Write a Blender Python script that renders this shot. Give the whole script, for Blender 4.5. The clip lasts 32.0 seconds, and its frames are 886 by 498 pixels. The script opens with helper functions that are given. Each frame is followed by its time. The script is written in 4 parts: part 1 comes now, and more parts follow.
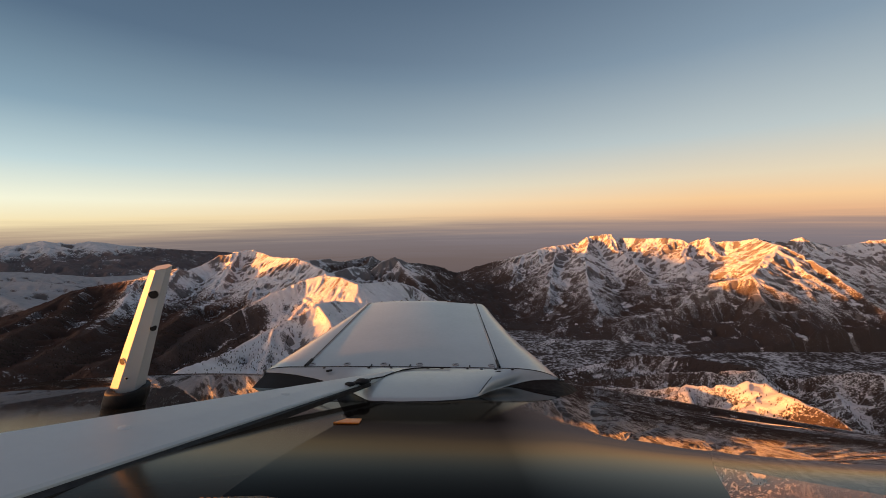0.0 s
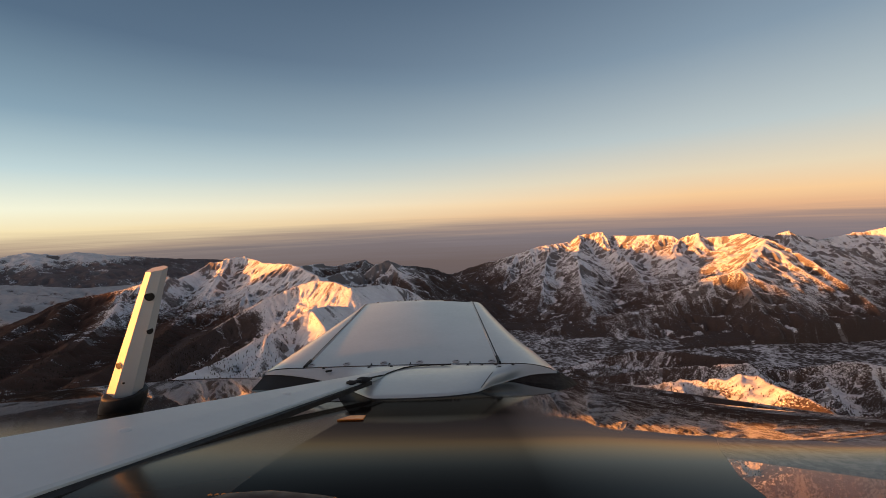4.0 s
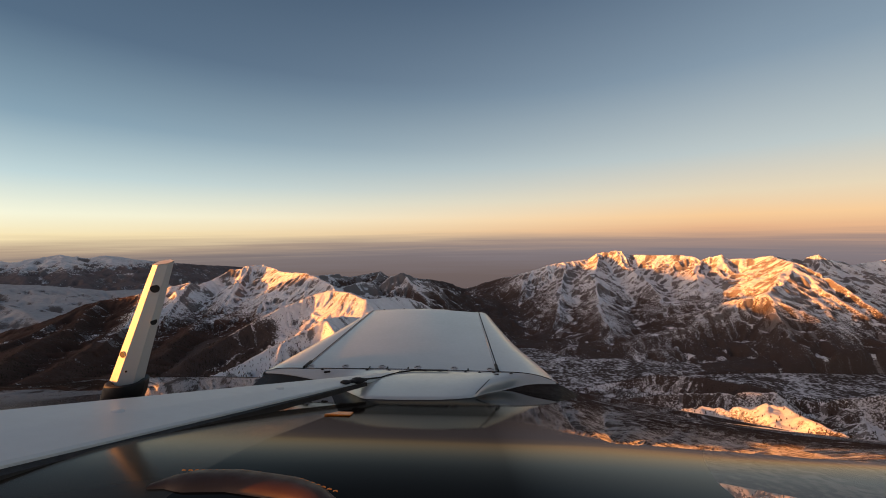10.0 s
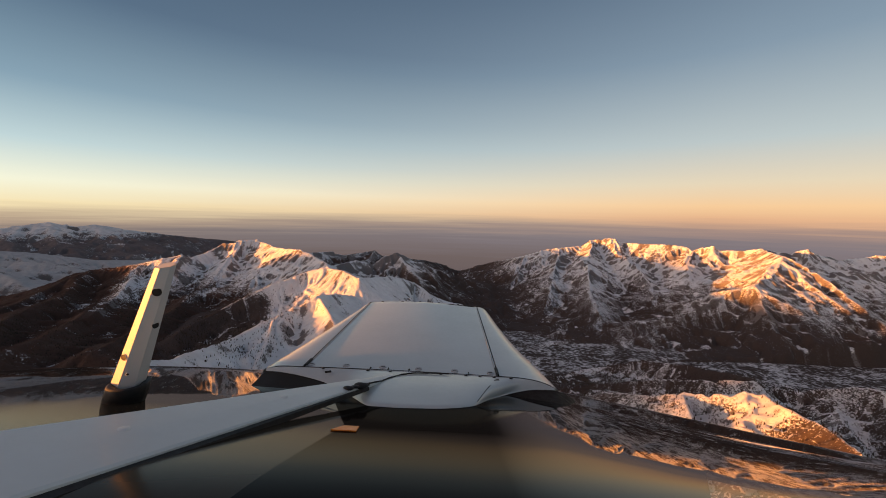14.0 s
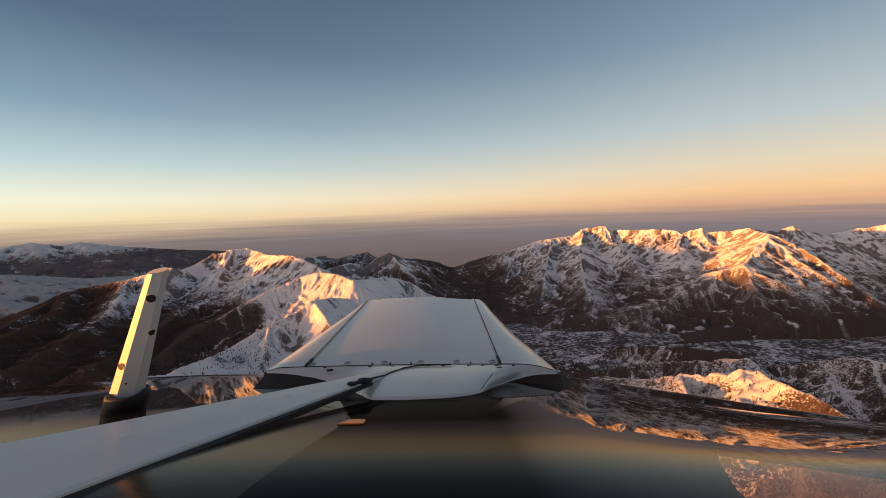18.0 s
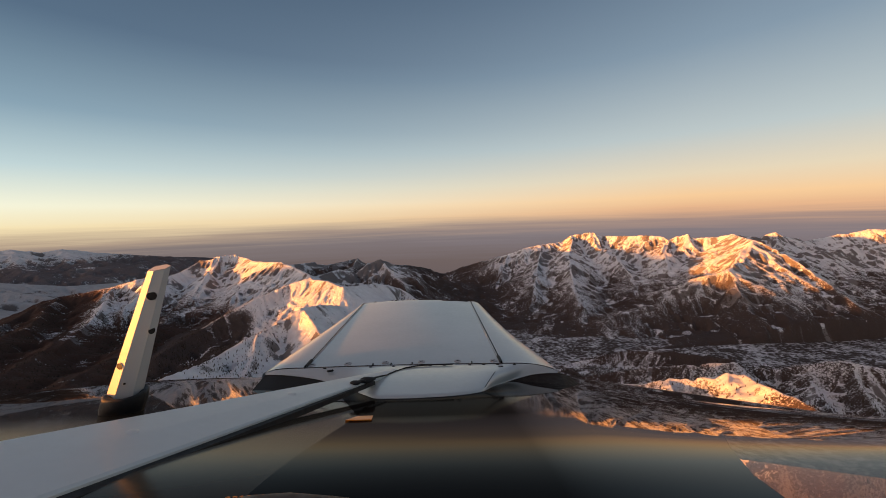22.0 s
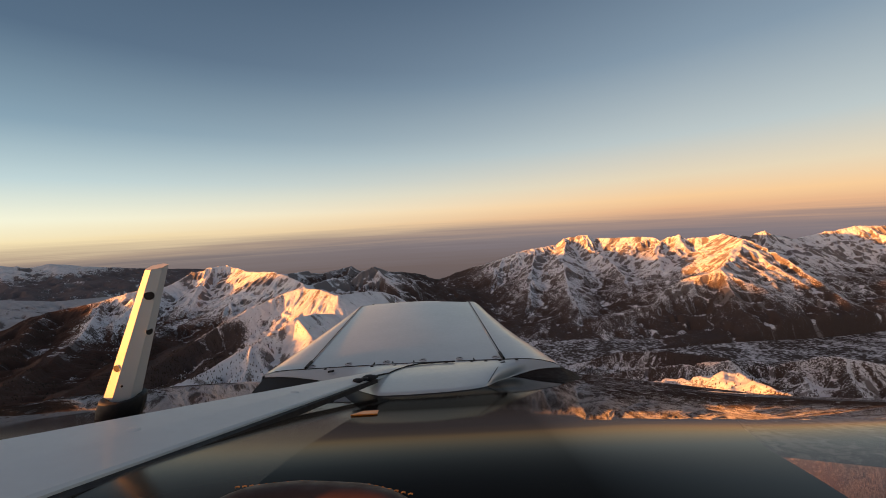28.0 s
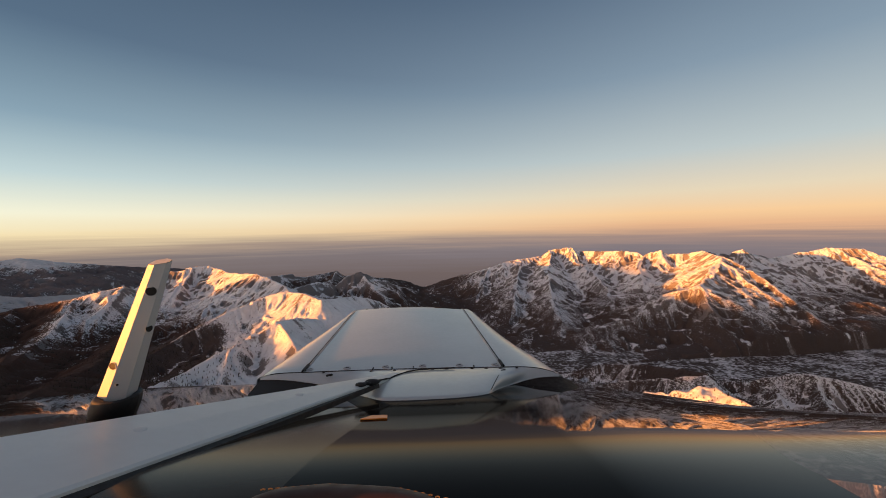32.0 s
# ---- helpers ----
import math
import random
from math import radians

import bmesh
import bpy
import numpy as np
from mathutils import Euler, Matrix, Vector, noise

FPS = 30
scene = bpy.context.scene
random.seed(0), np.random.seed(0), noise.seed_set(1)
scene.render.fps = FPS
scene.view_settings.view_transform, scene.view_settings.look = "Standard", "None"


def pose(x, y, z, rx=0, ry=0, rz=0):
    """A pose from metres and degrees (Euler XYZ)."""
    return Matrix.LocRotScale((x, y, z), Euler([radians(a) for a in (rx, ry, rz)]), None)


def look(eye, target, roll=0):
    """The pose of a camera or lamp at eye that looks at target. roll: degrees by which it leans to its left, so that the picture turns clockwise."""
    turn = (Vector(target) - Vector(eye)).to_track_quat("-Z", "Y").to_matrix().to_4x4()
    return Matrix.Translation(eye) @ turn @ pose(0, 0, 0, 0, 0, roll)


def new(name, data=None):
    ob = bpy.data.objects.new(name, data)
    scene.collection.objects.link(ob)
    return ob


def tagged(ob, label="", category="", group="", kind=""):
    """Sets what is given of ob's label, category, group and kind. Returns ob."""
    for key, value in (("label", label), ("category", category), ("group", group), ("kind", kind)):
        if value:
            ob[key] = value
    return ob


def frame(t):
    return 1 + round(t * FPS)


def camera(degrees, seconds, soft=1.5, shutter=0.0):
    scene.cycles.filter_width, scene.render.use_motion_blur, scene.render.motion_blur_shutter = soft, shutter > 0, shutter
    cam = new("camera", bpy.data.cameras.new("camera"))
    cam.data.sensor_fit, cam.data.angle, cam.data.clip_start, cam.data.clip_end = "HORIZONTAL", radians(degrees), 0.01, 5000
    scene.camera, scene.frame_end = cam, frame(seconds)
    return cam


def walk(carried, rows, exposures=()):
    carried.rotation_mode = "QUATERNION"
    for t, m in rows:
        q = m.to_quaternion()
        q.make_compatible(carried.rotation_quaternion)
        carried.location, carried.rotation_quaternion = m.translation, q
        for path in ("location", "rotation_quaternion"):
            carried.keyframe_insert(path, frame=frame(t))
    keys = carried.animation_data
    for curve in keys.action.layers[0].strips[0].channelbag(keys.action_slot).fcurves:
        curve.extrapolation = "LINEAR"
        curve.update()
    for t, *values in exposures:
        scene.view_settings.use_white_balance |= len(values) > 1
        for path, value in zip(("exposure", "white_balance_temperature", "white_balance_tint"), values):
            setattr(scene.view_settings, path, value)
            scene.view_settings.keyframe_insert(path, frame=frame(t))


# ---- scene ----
cam = camera(99.7, 32.0, soft=0.6)
EYE = (0.0, 0.0, 420.0)
PATH = [
    (0, 0.014, -0.002, 0.003, -1.66, -4.47, 0.82),
    (0.5, 0.037, -0.008, -0.004, -1.09, -4.13, 1.57),
    (1, 0.023, -0.002, 0.005, -1.26, -4.41, 0.69),
    (1.5, -0.001, 0.006, 0.017, -1.94, -5.06, -0.06),
    (2, -0.004, 0.005, 0.011, -2.20, -4.95, 0.44),
    (2.5, -0.002, -0.003, -0.012, -2.45, -3.94, 1.37),
    (3, 0.003, -0.001, -0.001, -2.39, -4.68, 1.69),
    (3.5, 0.005, -0.003, -0.008, -2.44, -4.47, 2.10),
    (5.5, -0.041, 0.002, -0.020, -3.95, -3.87, 1.41),
    (6, 0.025, -0.000, 0.011, -1.62, -5.18, 1.75),
    (6.5, 0.051, -0.006, -0.001, -0.35, -4.16, 0.94),
    (7, 0.031, -0.000, 0.024, -0.49, -4.47, -1.17),
    (7.5, 0.004, 0.005, 0.038, -1.24, -4.98, -1.84),
    (8, -0.029, 0.013, 0.030, -2.18, -4.97, -2.28),
    (8.5, -0.005, -0.000, -0.004, -2.17, -4.03, 0.30),
    (9, 0.032, -0.010, -0.021, -1.16, -3.37, 1.23),
    (9.5, 0.065, -0.019, -0.041, -0.13, -2.39, 1.77),
    (10, 0.048, -0.017, -0.045, -0.36, -2.03, 0.61),
    (10.5, -0.009, -0.013, -0.043, -1.98, -1.99, -0.85),
    (11, -0.056, -0.009, -0.044, -3.60, -1.96, -1.51),
    (11.5, -0.046, -0.001, -0.025, -3.33, -3.07, -1.00),
    (12, 0.023, -0.007, -0.012, -1.83, -4.13, 2.39),
    (12.5, 0.116, -0.021, -0.006, 0.61, -4.59, 4.68),
    (13, 0.088, -0.003, 0.011, 1.12, -4.63, 0.90),
    (13.5, 0.010, 0.004, 0.039, -0.99, -4.97, -1.93),
    (15.5, 0.029, -0.005, 0.001, -1.23, -4.31, 1.13),
    (16, 0.041, -0.001, 0.017, -0.52, -4.90, 0.58),
    (16.5, 0.026, 0.003, 0.024, -0.92, -5.22, 0.06),
    (17, 0.006, 0.005, 0.019, -1.80, -5.29, 0.33),
    (17.5, -0.003, 0.007, 0.016, -2.37, -5.36, 1.06),
    (18, 0.001, 0.004, 0.011, -2.48, -5.28, 1.75),
    (18.5, 0.009, 0.002, 0.007, -2.33, -5.27, 2.18),
    (19, 0.023, -0.001, 0.009, -2.16, -5.38, 3.08),
    (19.5, 0.024, -0.004, 0.003, -2.31, -5.34, 3.56),
    (20, -0.006, 0.001, 0.005, -3.06, -5.26, 2.59),
    (20.5, -0.041, 0.005, 0.006, -4.05, -5.19, 1.58),
    (21, -0.065, 0.010, 0.003, -4.72, -5.06, 1.13),
    (21.5, -0.058, 0.008, -0.004, -4.52, -4.75, 1.30),
    (22, -0.037, 0.001, -0.012, -3.91, -4.36, 1.73),
    (22.5, -0.027, 0.001, -0.015, -3.43, -4.07, 1.48),
    (23, -0.034, 0.004, -0.010, -3.30, -4.00, 0.47),
    (23.5, -0.052, 0.014, 0.010, -3.23, -4.40, -1.86),
    (24, -0.021, 0.007, 0.010, -2.59, -4.75, -0.31),
    (24.5, 0.010, -0.001, 0.002, -1.94, -4.56, 1.22),
    (25, 0.012, -0.002, -0.000, -2.01, -4.57, 1.54),
    (25.5, -0.010, 0.002, -0.002, -2.73, -4.57, 1.34),
    (26, -0.047, 0.007, -0.009, -4.07, -4.43, 0.97),
    (26.5, -0.080, 0.011, -0.005, -5.25, -4.63, 0.84),
    (28.5, -0.052, 0.003, -0.051, -4.71, -3.31, 3.26),
    (29, -0.083, 0.005, -0.036, -5.65, -3.33, 1.66),
    (29.5, -0.147, 0.021, -0.017, -7.29, -4.03, -0.62),
    (30, -0.149, 0.022, -0.015, -7.81, -4.19, 0.18),
    (30.5, -0.142, 0.019, -0.020, -7.62, -3.99, 0.42),
    (31, -0.135, 0.015, -0.030, -7.55, -3.51, 0.92),
    (31.5, -0.121, 0.012, -0.044, -7.11, -3.34, 1.91),
    (32, -0.117, 0.012, -0.050, -6.82, -2.40, 0.90),
]
AIR_YAW, AIR_ROLL, AIR_PITCH = -2.2, 1.0, 0.36
walk(cam, [(t, pose(EYE[0] + x, EYE[1] + y, EYE[2] + z, 90 + pitch, roll, yaw)) for t, x, y, z, yaw, pitch, roll in PATH])

# ---- sky, sun and exposure ----
SUN_AZ, SUN_EL = radians(250), radians(1.8)   # clockwise from +y, above the horizon
scene.view_settings.exposure = 0.11
sun_way = Vector((math.sin(SUN_AZ) * math.cos(SUN_EL), math.cos(SUN_AZ) * math.cos(SUN_EL), math.sin(SUN_EL)))
sun = new("sun", bpy.data.lights.new("sun", "SUN"))
sun.data.energy, sun.data.angle, sun.data.color = 15.0, radians(0.6), (1.0, 0.325, 0.052)
sun.matrix_world = look((0, 0, 900), Vector((0, 0, 900)) - sun_way)

world = bpy.data.worlds.new("sky")
scene.world = world
world.use_nodes = True


class Nodes:
    """Short hand for building a node tree."""

    def __init__(self, tree):
        self.tree = tree

    def add(self, kind, ins=None, **props):
        n = self.tree.nodes.new(kind)
        for k, v in props.items():
            setattr(n, k, v)
        for k, v in (ins or {}).items():
            if hasattr(v, "is_output"):
                self.tree.links.new(v, n.inputs[k])
            else:
                n.inputs[k].default_value = v
        return n

    def math(self, op, a, b=0.0, clamp=False):
        return self.add("ShaderNodeMath", {0: a, 1: b}, operation=op, use_clamp=clamp).outputs[0]

    def ramp(self, fac, stops, mode="LINEAR"):
        n = self.add("ShaderNodeValToRGB", {0: fac})
        n.color_ramp.interpolation = mode
        e = n.color_ramp.elements
        while len(e) < len(stops):
            e.new(0.5)
        for el, (pos, col) in zip(e, stops):
            el.position = pos
            el.color = (*col, 1) if len(col) == 3 else col
        return n.outputs[0]

    def mix(self, fac, a, b, blend="MIX"):
        n = self.add("ShaderNodeMix", {0: fac, 6: a, 7: b}, data_type="RGBA", blend_type=blend)
        return n.outputs[2]

    def noise(self, scale, detail=4.0, rough=0.55, vec=None, out=0):
        ins = {"Scale": scale, "Detail": detail, "Roughness": rough}
        if vec is not None:
            ins["Vector"] = vec
        return self.add("ShaderNodeTexNoise", ins).outputs[out]

    def span(self, v, a, b, c=0.0, d=1.0):
        return self.add("ShaderNodeMapRange", {0: v, 1: a, 2: b, 3: c, 4: d}).outputs[0]


def srgb(r, g, b):
    return tuple((c / 255 / 12.92) if c < 10.3 else ((c / 255 + 0.055) / 1.055) ** 2.4 for c in (r, g, b))


def build_sky():
    world.node_tree.nodes.clear()
    n = Nodes(world.node_tree)
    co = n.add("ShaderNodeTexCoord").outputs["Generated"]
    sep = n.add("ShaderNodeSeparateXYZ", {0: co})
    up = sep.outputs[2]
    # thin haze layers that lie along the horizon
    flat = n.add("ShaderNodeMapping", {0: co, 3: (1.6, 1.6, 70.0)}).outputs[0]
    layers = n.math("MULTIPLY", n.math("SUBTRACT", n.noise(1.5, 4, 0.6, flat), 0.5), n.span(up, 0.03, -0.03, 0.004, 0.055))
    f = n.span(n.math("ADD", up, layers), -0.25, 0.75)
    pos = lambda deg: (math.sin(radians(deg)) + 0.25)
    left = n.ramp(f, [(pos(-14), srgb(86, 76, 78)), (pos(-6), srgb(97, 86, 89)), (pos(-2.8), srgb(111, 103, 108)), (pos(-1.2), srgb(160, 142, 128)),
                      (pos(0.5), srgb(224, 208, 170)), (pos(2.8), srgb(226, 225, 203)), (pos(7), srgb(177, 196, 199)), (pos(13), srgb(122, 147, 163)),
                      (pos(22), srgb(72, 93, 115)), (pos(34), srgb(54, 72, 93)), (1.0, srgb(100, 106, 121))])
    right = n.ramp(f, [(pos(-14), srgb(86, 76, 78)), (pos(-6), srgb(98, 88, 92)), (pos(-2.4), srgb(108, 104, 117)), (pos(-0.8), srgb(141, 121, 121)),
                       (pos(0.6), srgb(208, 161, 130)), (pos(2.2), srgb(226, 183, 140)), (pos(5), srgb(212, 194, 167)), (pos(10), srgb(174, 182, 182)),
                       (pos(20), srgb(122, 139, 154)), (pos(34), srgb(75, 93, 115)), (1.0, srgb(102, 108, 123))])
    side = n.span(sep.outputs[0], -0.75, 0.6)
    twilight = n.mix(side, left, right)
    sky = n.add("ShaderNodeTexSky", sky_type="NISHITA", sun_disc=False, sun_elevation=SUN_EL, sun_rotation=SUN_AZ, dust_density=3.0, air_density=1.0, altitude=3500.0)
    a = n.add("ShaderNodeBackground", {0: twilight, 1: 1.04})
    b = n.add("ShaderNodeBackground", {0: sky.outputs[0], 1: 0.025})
    # the glow round the low sun
    near = n.add("ShaderNodeVectorMath", {0: co, 1: tuple(sun_way)}, operation="DOT_PRODUCT").outputs["Value"]
    glow = n.math("POWER", n.span(near, 0.45, 1.0), 2.0)
    c = n.add("ShaderNodeBackground", {0: (1.0, 0.58, 0.36, 1), 1: n.math("MULTIPLY", glow, 1.9)})
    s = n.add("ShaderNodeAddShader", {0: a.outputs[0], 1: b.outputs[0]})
    s = n.add("ShaderNodeAddShader", {0: s.outputs[0], 1: c.outputs[0]})
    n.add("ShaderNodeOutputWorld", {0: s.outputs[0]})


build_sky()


# ---- materials ----
def material(name):
    m = bpy.data.materials.new(name)
    m.use_nodes = True
    m.node_tree.nodes.clear()
    n = Nodes(m.node_tree)
    b = n.add("ShaderNodeBsdfPrincipled")
    n.add("ShaderNodeOutputMaterial", {0: b.outputs[0]})
    return m, n, b


def set_in(n, node, **ins):
    for k, v in ins.items():
        key = {"color": "Base Color", "rough": "Roughness", "metal": "Metallic", "normal": "Normal", "coat": "Coat Weight", "coat_rough": "Coat Roughness", "ior": "IOR", "spec": "Specular IOR Level"}[k]
        if hasattr(v, "is_output"):
            n.tree.links.new(v, node.inputs[key])
        else:
            node.inputs[key].default_value = v


def mountain_material(name, rock=(0.11, 0.09, 0.085), cover=0.5, soft=40.0, bare=0.0, snow_tone=1.0, lee=0.2, wander=1.0, patchy=0.3, grain=0.2, wood=(0.115, 0.085, 0.076)):
    """Wind-packed snow over rock on the ribs and steep ground, conifer forest below the tree line, white chutes down the gullies."""
    m, n, b = material(name)
    geo = n.add("ShaderNodeNewGeometry")
    p = geo.outputs["Position"]
    z = n.add("ShaderNodeSeparateXYZ", {0: p}).outputs[2]
    face = n.add("ShaderNodeSeparateXYZ", {0: geo.outputs["Normal"]})
    slope, aspect = face.outputs[2], face.outputs[0]
    gully = n.add("ShaderNodeAttribute", attribute_name="gully").outputs["Fac"]
    rib = n.add("ShaderNodeAttribute", attribute_name="rib").outputs["Fac"]
    big = n.noise(0.006, 5, 0.6, p)
    mid = n.noise(0.03, 6, 0.62, p)
    fine = n.noise(grain, 6, 0.78, p)
    streak = n.noise(0.09, 6, 0.7, n.add("ShaderNodeMapping", {0: p, 3: (1.0, 1.0, 0.3)}).outputs[0])
    centred = lambda v, k: n.math("MULTIPLY", n.math("SUBTRACT", v, 0.5), k)
    # bare rock where it is steep and on the ribs, blown clear in streaks
    steep = n.math("ADD", n.math("MULTIPLY", n.math("SUBTRACT", 0.80 + bare, slope), 0.6), n.math("MULTIPLY", rib, 0.02))
    fall = n.add("ShaderNodeAttribute", attribute_name="streak").outputs["Fac"]
    steep = n.math("ADD", n.math("ADD", steep, n.math("MULTIPLY", fall, 0.085)), n.math("ADD", centred(streak, 0.30), centred(fine, 0.45)))
    steep = n.math("SUBTRACT", steep, n.math("MULTIPLY", gully, 0.22))
    rocky = n.span(steep, 0.02, 0.12)
    # below 1 greys the snow, on far ground to carry shade and haze
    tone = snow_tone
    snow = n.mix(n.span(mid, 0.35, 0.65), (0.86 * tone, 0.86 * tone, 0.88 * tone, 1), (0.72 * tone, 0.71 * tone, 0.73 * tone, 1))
    stone = n.mix(fine, (*(c * 0.6 for c in rock), 1), (*(c * 1.7 for c in rock), 1))
    upper = n.mix(n.math("MULTIPLY", rocky, 0.88), snow, stone)
    # forest, thinning out upwards, broken by chutes and clearings
    edge = n.math("ADD", n.math("ADD", z, centred(big, 170.0 * wander)), centred(mid, 90.0 * wander))
    line = n.add("ShaderNodeAttribute", attribute_name="tree_line").outputs["Fac"]
    low = n.span(n.math("SUBTRACT", edge, line), soft, -soft)
    thick = n.math("ADD", n.math("MULTIPLY", low, cover), centred(big, patchy * 2))
    thick = n.math("SUBTRACT", thick, n.math("ADD", n.math("ADD", n.math("MULTIPLY", n.span(gully, 0.35, 0.8), 0.18), n.math("MULTIPLY", n.span(fall, 0.9, 1.9), 0.22)), n.math("MULTIPLY", aspect, lee)))
    speck = n.span(n.math("ADD", fine, thick), 0.70, 0.80)
    wood = n.mix(fine, (*(c * 0.3 for c in wood), 1), (*wood, 1))
    trees = n.math("MULTIPLY", speck, n.span(low, 0.0, 0.15), True)
    set_in(n, b, color=n.mix(trees, upper, wood), rough=0.85, spec=0.15)
    bump = n.add("ShaderNodeBump", {"Strength": 1.0, "Distance": 3.0, "Height": n.math("ADD", n.math("MULTIPLY", fine, 0.8), n.math("ADD", n.math("MULTIPLY", mid, 0.7), streak))})
    set_in(n, b, normal=bump.outputs[0])
    return m


def conifer_material():
    m, n, b = material("conifer_needles")
    r = n.add("ShaderNodeNewGeometry").outputs["Random Per Island"]
    set_in(n, b, color=n.mix(r, (0.022, 0.020, 0.014, 1), (0.075, 0.055, 0.040, 1)), rough=0.9, spec=0.1)
    return m


CONIFER = conifer_material()


def plain_material():
    m, n, b = material("haze_coloured_plain")
    p = n.add("ShaderNodeNewGeometry").outputs["Position"]
    flat = n.add("ShaderNodeMapping", {0: p, 3: (0.35, 1.0, 1.0)}).outputs[0]
    a = n.noise(0.0022, 6, 0.6, flat)
    c = n.noise(0.02, 5, 0.6, p)
    # pale mauve of the far plain stands in for haze over it
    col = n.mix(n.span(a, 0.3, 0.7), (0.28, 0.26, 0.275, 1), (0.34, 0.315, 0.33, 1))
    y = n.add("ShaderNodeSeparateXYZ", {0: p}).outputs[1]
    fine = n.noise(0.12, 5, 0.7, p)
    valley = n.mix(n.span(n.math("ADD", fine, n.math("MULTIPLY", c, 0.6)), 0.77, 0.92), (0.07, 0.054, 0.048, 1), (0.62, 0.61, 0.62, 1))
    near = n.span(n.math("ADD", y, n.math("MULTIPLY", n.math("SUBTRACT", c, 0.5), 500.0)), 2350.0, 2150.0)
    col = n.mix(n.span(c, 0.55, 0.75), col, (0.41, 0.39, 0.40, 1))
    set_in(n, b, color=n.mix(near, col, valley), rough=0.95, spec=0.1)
    return m


def paint_material(name, colour, rough, coat, dirt=0.12, ior=1.45, tint=(1, 1, 1, 1)):
    m, n, b = material(name)
    p = n.add("ShaderNodeTexCoord").outputs["Object"]
    big, fine = n.noise(3.0, 5, 0.6, p), n.noise(60.0, 4, 0.6, p)
    dark = tuple(c * (1 - dirt) for c in colour)
    set_in(n, b, color=n.mix(n.span(big, 0.35, 0.7), (*colour, 1), (*dark, 1)), rough=n.span(fine, 0.3, 0.7, rough * 0.8, rough * 1.25), coat=coat, coat_rough=0.04)
    bump = n.add("ShaderNodeBump", {"Strength": 0.03, "Distance": 0.01, "Height": big})
    set_in(n, b, normal=bump.outputs[0], ior=ior)
    b.inputs["Specular Tint"].default_value = tint
    return m


SNOW_LEFT = mountain_material("snow_rock_forest", cover=0.55, lee=0.1, bare=-0.04, wander=0.7, grain=0.26, wood=(0.11, 0.064, 0.050))
SNOW_SLOPE = mountain_material("smooth_snow_slope", cover=0.5, lee=0.0, bare=-0.12, wander=0.5, grain=0.3, soft=25.0)
SNOW_MID = mountain_material("snow_and_dark_crag", cover=0.48, bare=0.10, snow_tone=0.9, grain=0.22)
SNOW_RIGHT = mountain_material("gullied_snow_and_forest", cover=0.36, soft=65.0, wander=0.9, bare=0.05, patchy=0.36, lee=0.12, grain=0.3)
SNOW_NEAR = mountain_material("foothill_snow_forest", cover=0.30, soft=50.0, grain=0.4, bare=-0.14, patchy=0.5)
# The hills' shade is put into the snow's grey.
SNOW_HILLS = mountain_material("shade_greyed_snow_hills", cover=0.3, snow_tone=0.52, bare=-0.05, grain=0.1)
# Distance haze is mixed into these colours: pale forest, greyed snow.
SNOW_FAR = mountain_material("haze_paled_snow_and_forest", cover=0.5, snow_tone=0.78, soft=40.0, wander=0.8, grain=0.10, bare=-0.05, wood=(0.20, 0.17, 0.175))
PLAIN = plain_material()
WHITE = paint_material("white_aircraft_paint", (0.46, 0.49, 0.495), 0.35, 0.55)


def deck_material():
    """Dark lacquer; its reflection is masked down across the middle and tinted warm."""
    m, n, b = material("dark_gloss_paint")
    p = n.add("ShaderNodeTexCoord").outputs["Object"]
    sep = n.add("ShaderNodeSeparateXYZ", {0: p})
    big = n.noise(3.0, 5, 0.6, p)
    gloss = n.span(sep.outputs[0], 0.12, 0.5)
    dull = n.math("MULTIPLY", n.span(sep.outputs[1], 0.52, 0.78, 0.0, 0.97), n.span(sep.outputs[0], 0.36, 0.14))
    set_in(n, b, color=n.mix(big, (0.010, 0.008, 0.007, 1), (0.006, 0.005, 0.004, 1)), rough=n.span(dull, 0.0, 1.0, 0.02, 0.07), ior=1.5, spec=n.math("MULTIPLY", n.span(gloss, 0.0, 1.0, 0.045, 0.85), n.math("SUBTRACT", 1.0, dull)))
    b.inputs["Specular Tint"].default_value = (1.0, 0.77, 0.48, 1)
    return m


def brown_material():
    """Dark lacquer with brown reflections put into its colour, blurred close to the cabin."""
    m, n, b = material("brown_reflection_lacquer")
    p = n.add("ShaderNodeTexCoord").outputs["Object"]
    y = n.add("ShaderNodeSeparateXYZ", {0: p}).outputs[1]
    big = n.noise(3.0, 5, 0.6, p)
    set_in(n, b, color=n.mix(big, (0.036, 0.028, 0.020, 1), (0.024, 0.018, 0.012, 1)), rough=n.span(y, 0.62, 0.95, 0.17, 0.02), ior=1.18)
    b.inputs["Specular Tint"].default_value = (1.0, 0.88, 0.70, 1)
    return m


DARK = deck_material()
DARK_BROWN = brown_material()
BAR = paint_material("grey_white_enamel", (0.58, 0.61, 0.61), 0.4, 0.1)
REFLECTION_DARK = paint_material("deck_reflection_dark", (0.030, 0.024, 0.021), 0.7, 0.0, 0.4, ior=1.2)
RUBBER = paint_material("black_rubber", (0.012, 0.012, 0.013), 0.6, 0.0)
STEEL = paint_material("dull_steel", (0.30, 0.30, 0.31), 0.35, 0.0)
CREAM = paint_material("pale_mast_paint", (0.54, 0.55, 0.55), 0.45, 0.1)
AMBER = paint_material("amber_glint", (0.85, 0.25, 0.02), 0.4, 0.2)
LEATHER = paint_material("brown_leather", (0.04, 0.015, 0.008), 0.5, 0.0, 0.5)
THREAD = paint_material("tan_thread", (0.7, 0.26, 0.07), 0.8, 0.0)
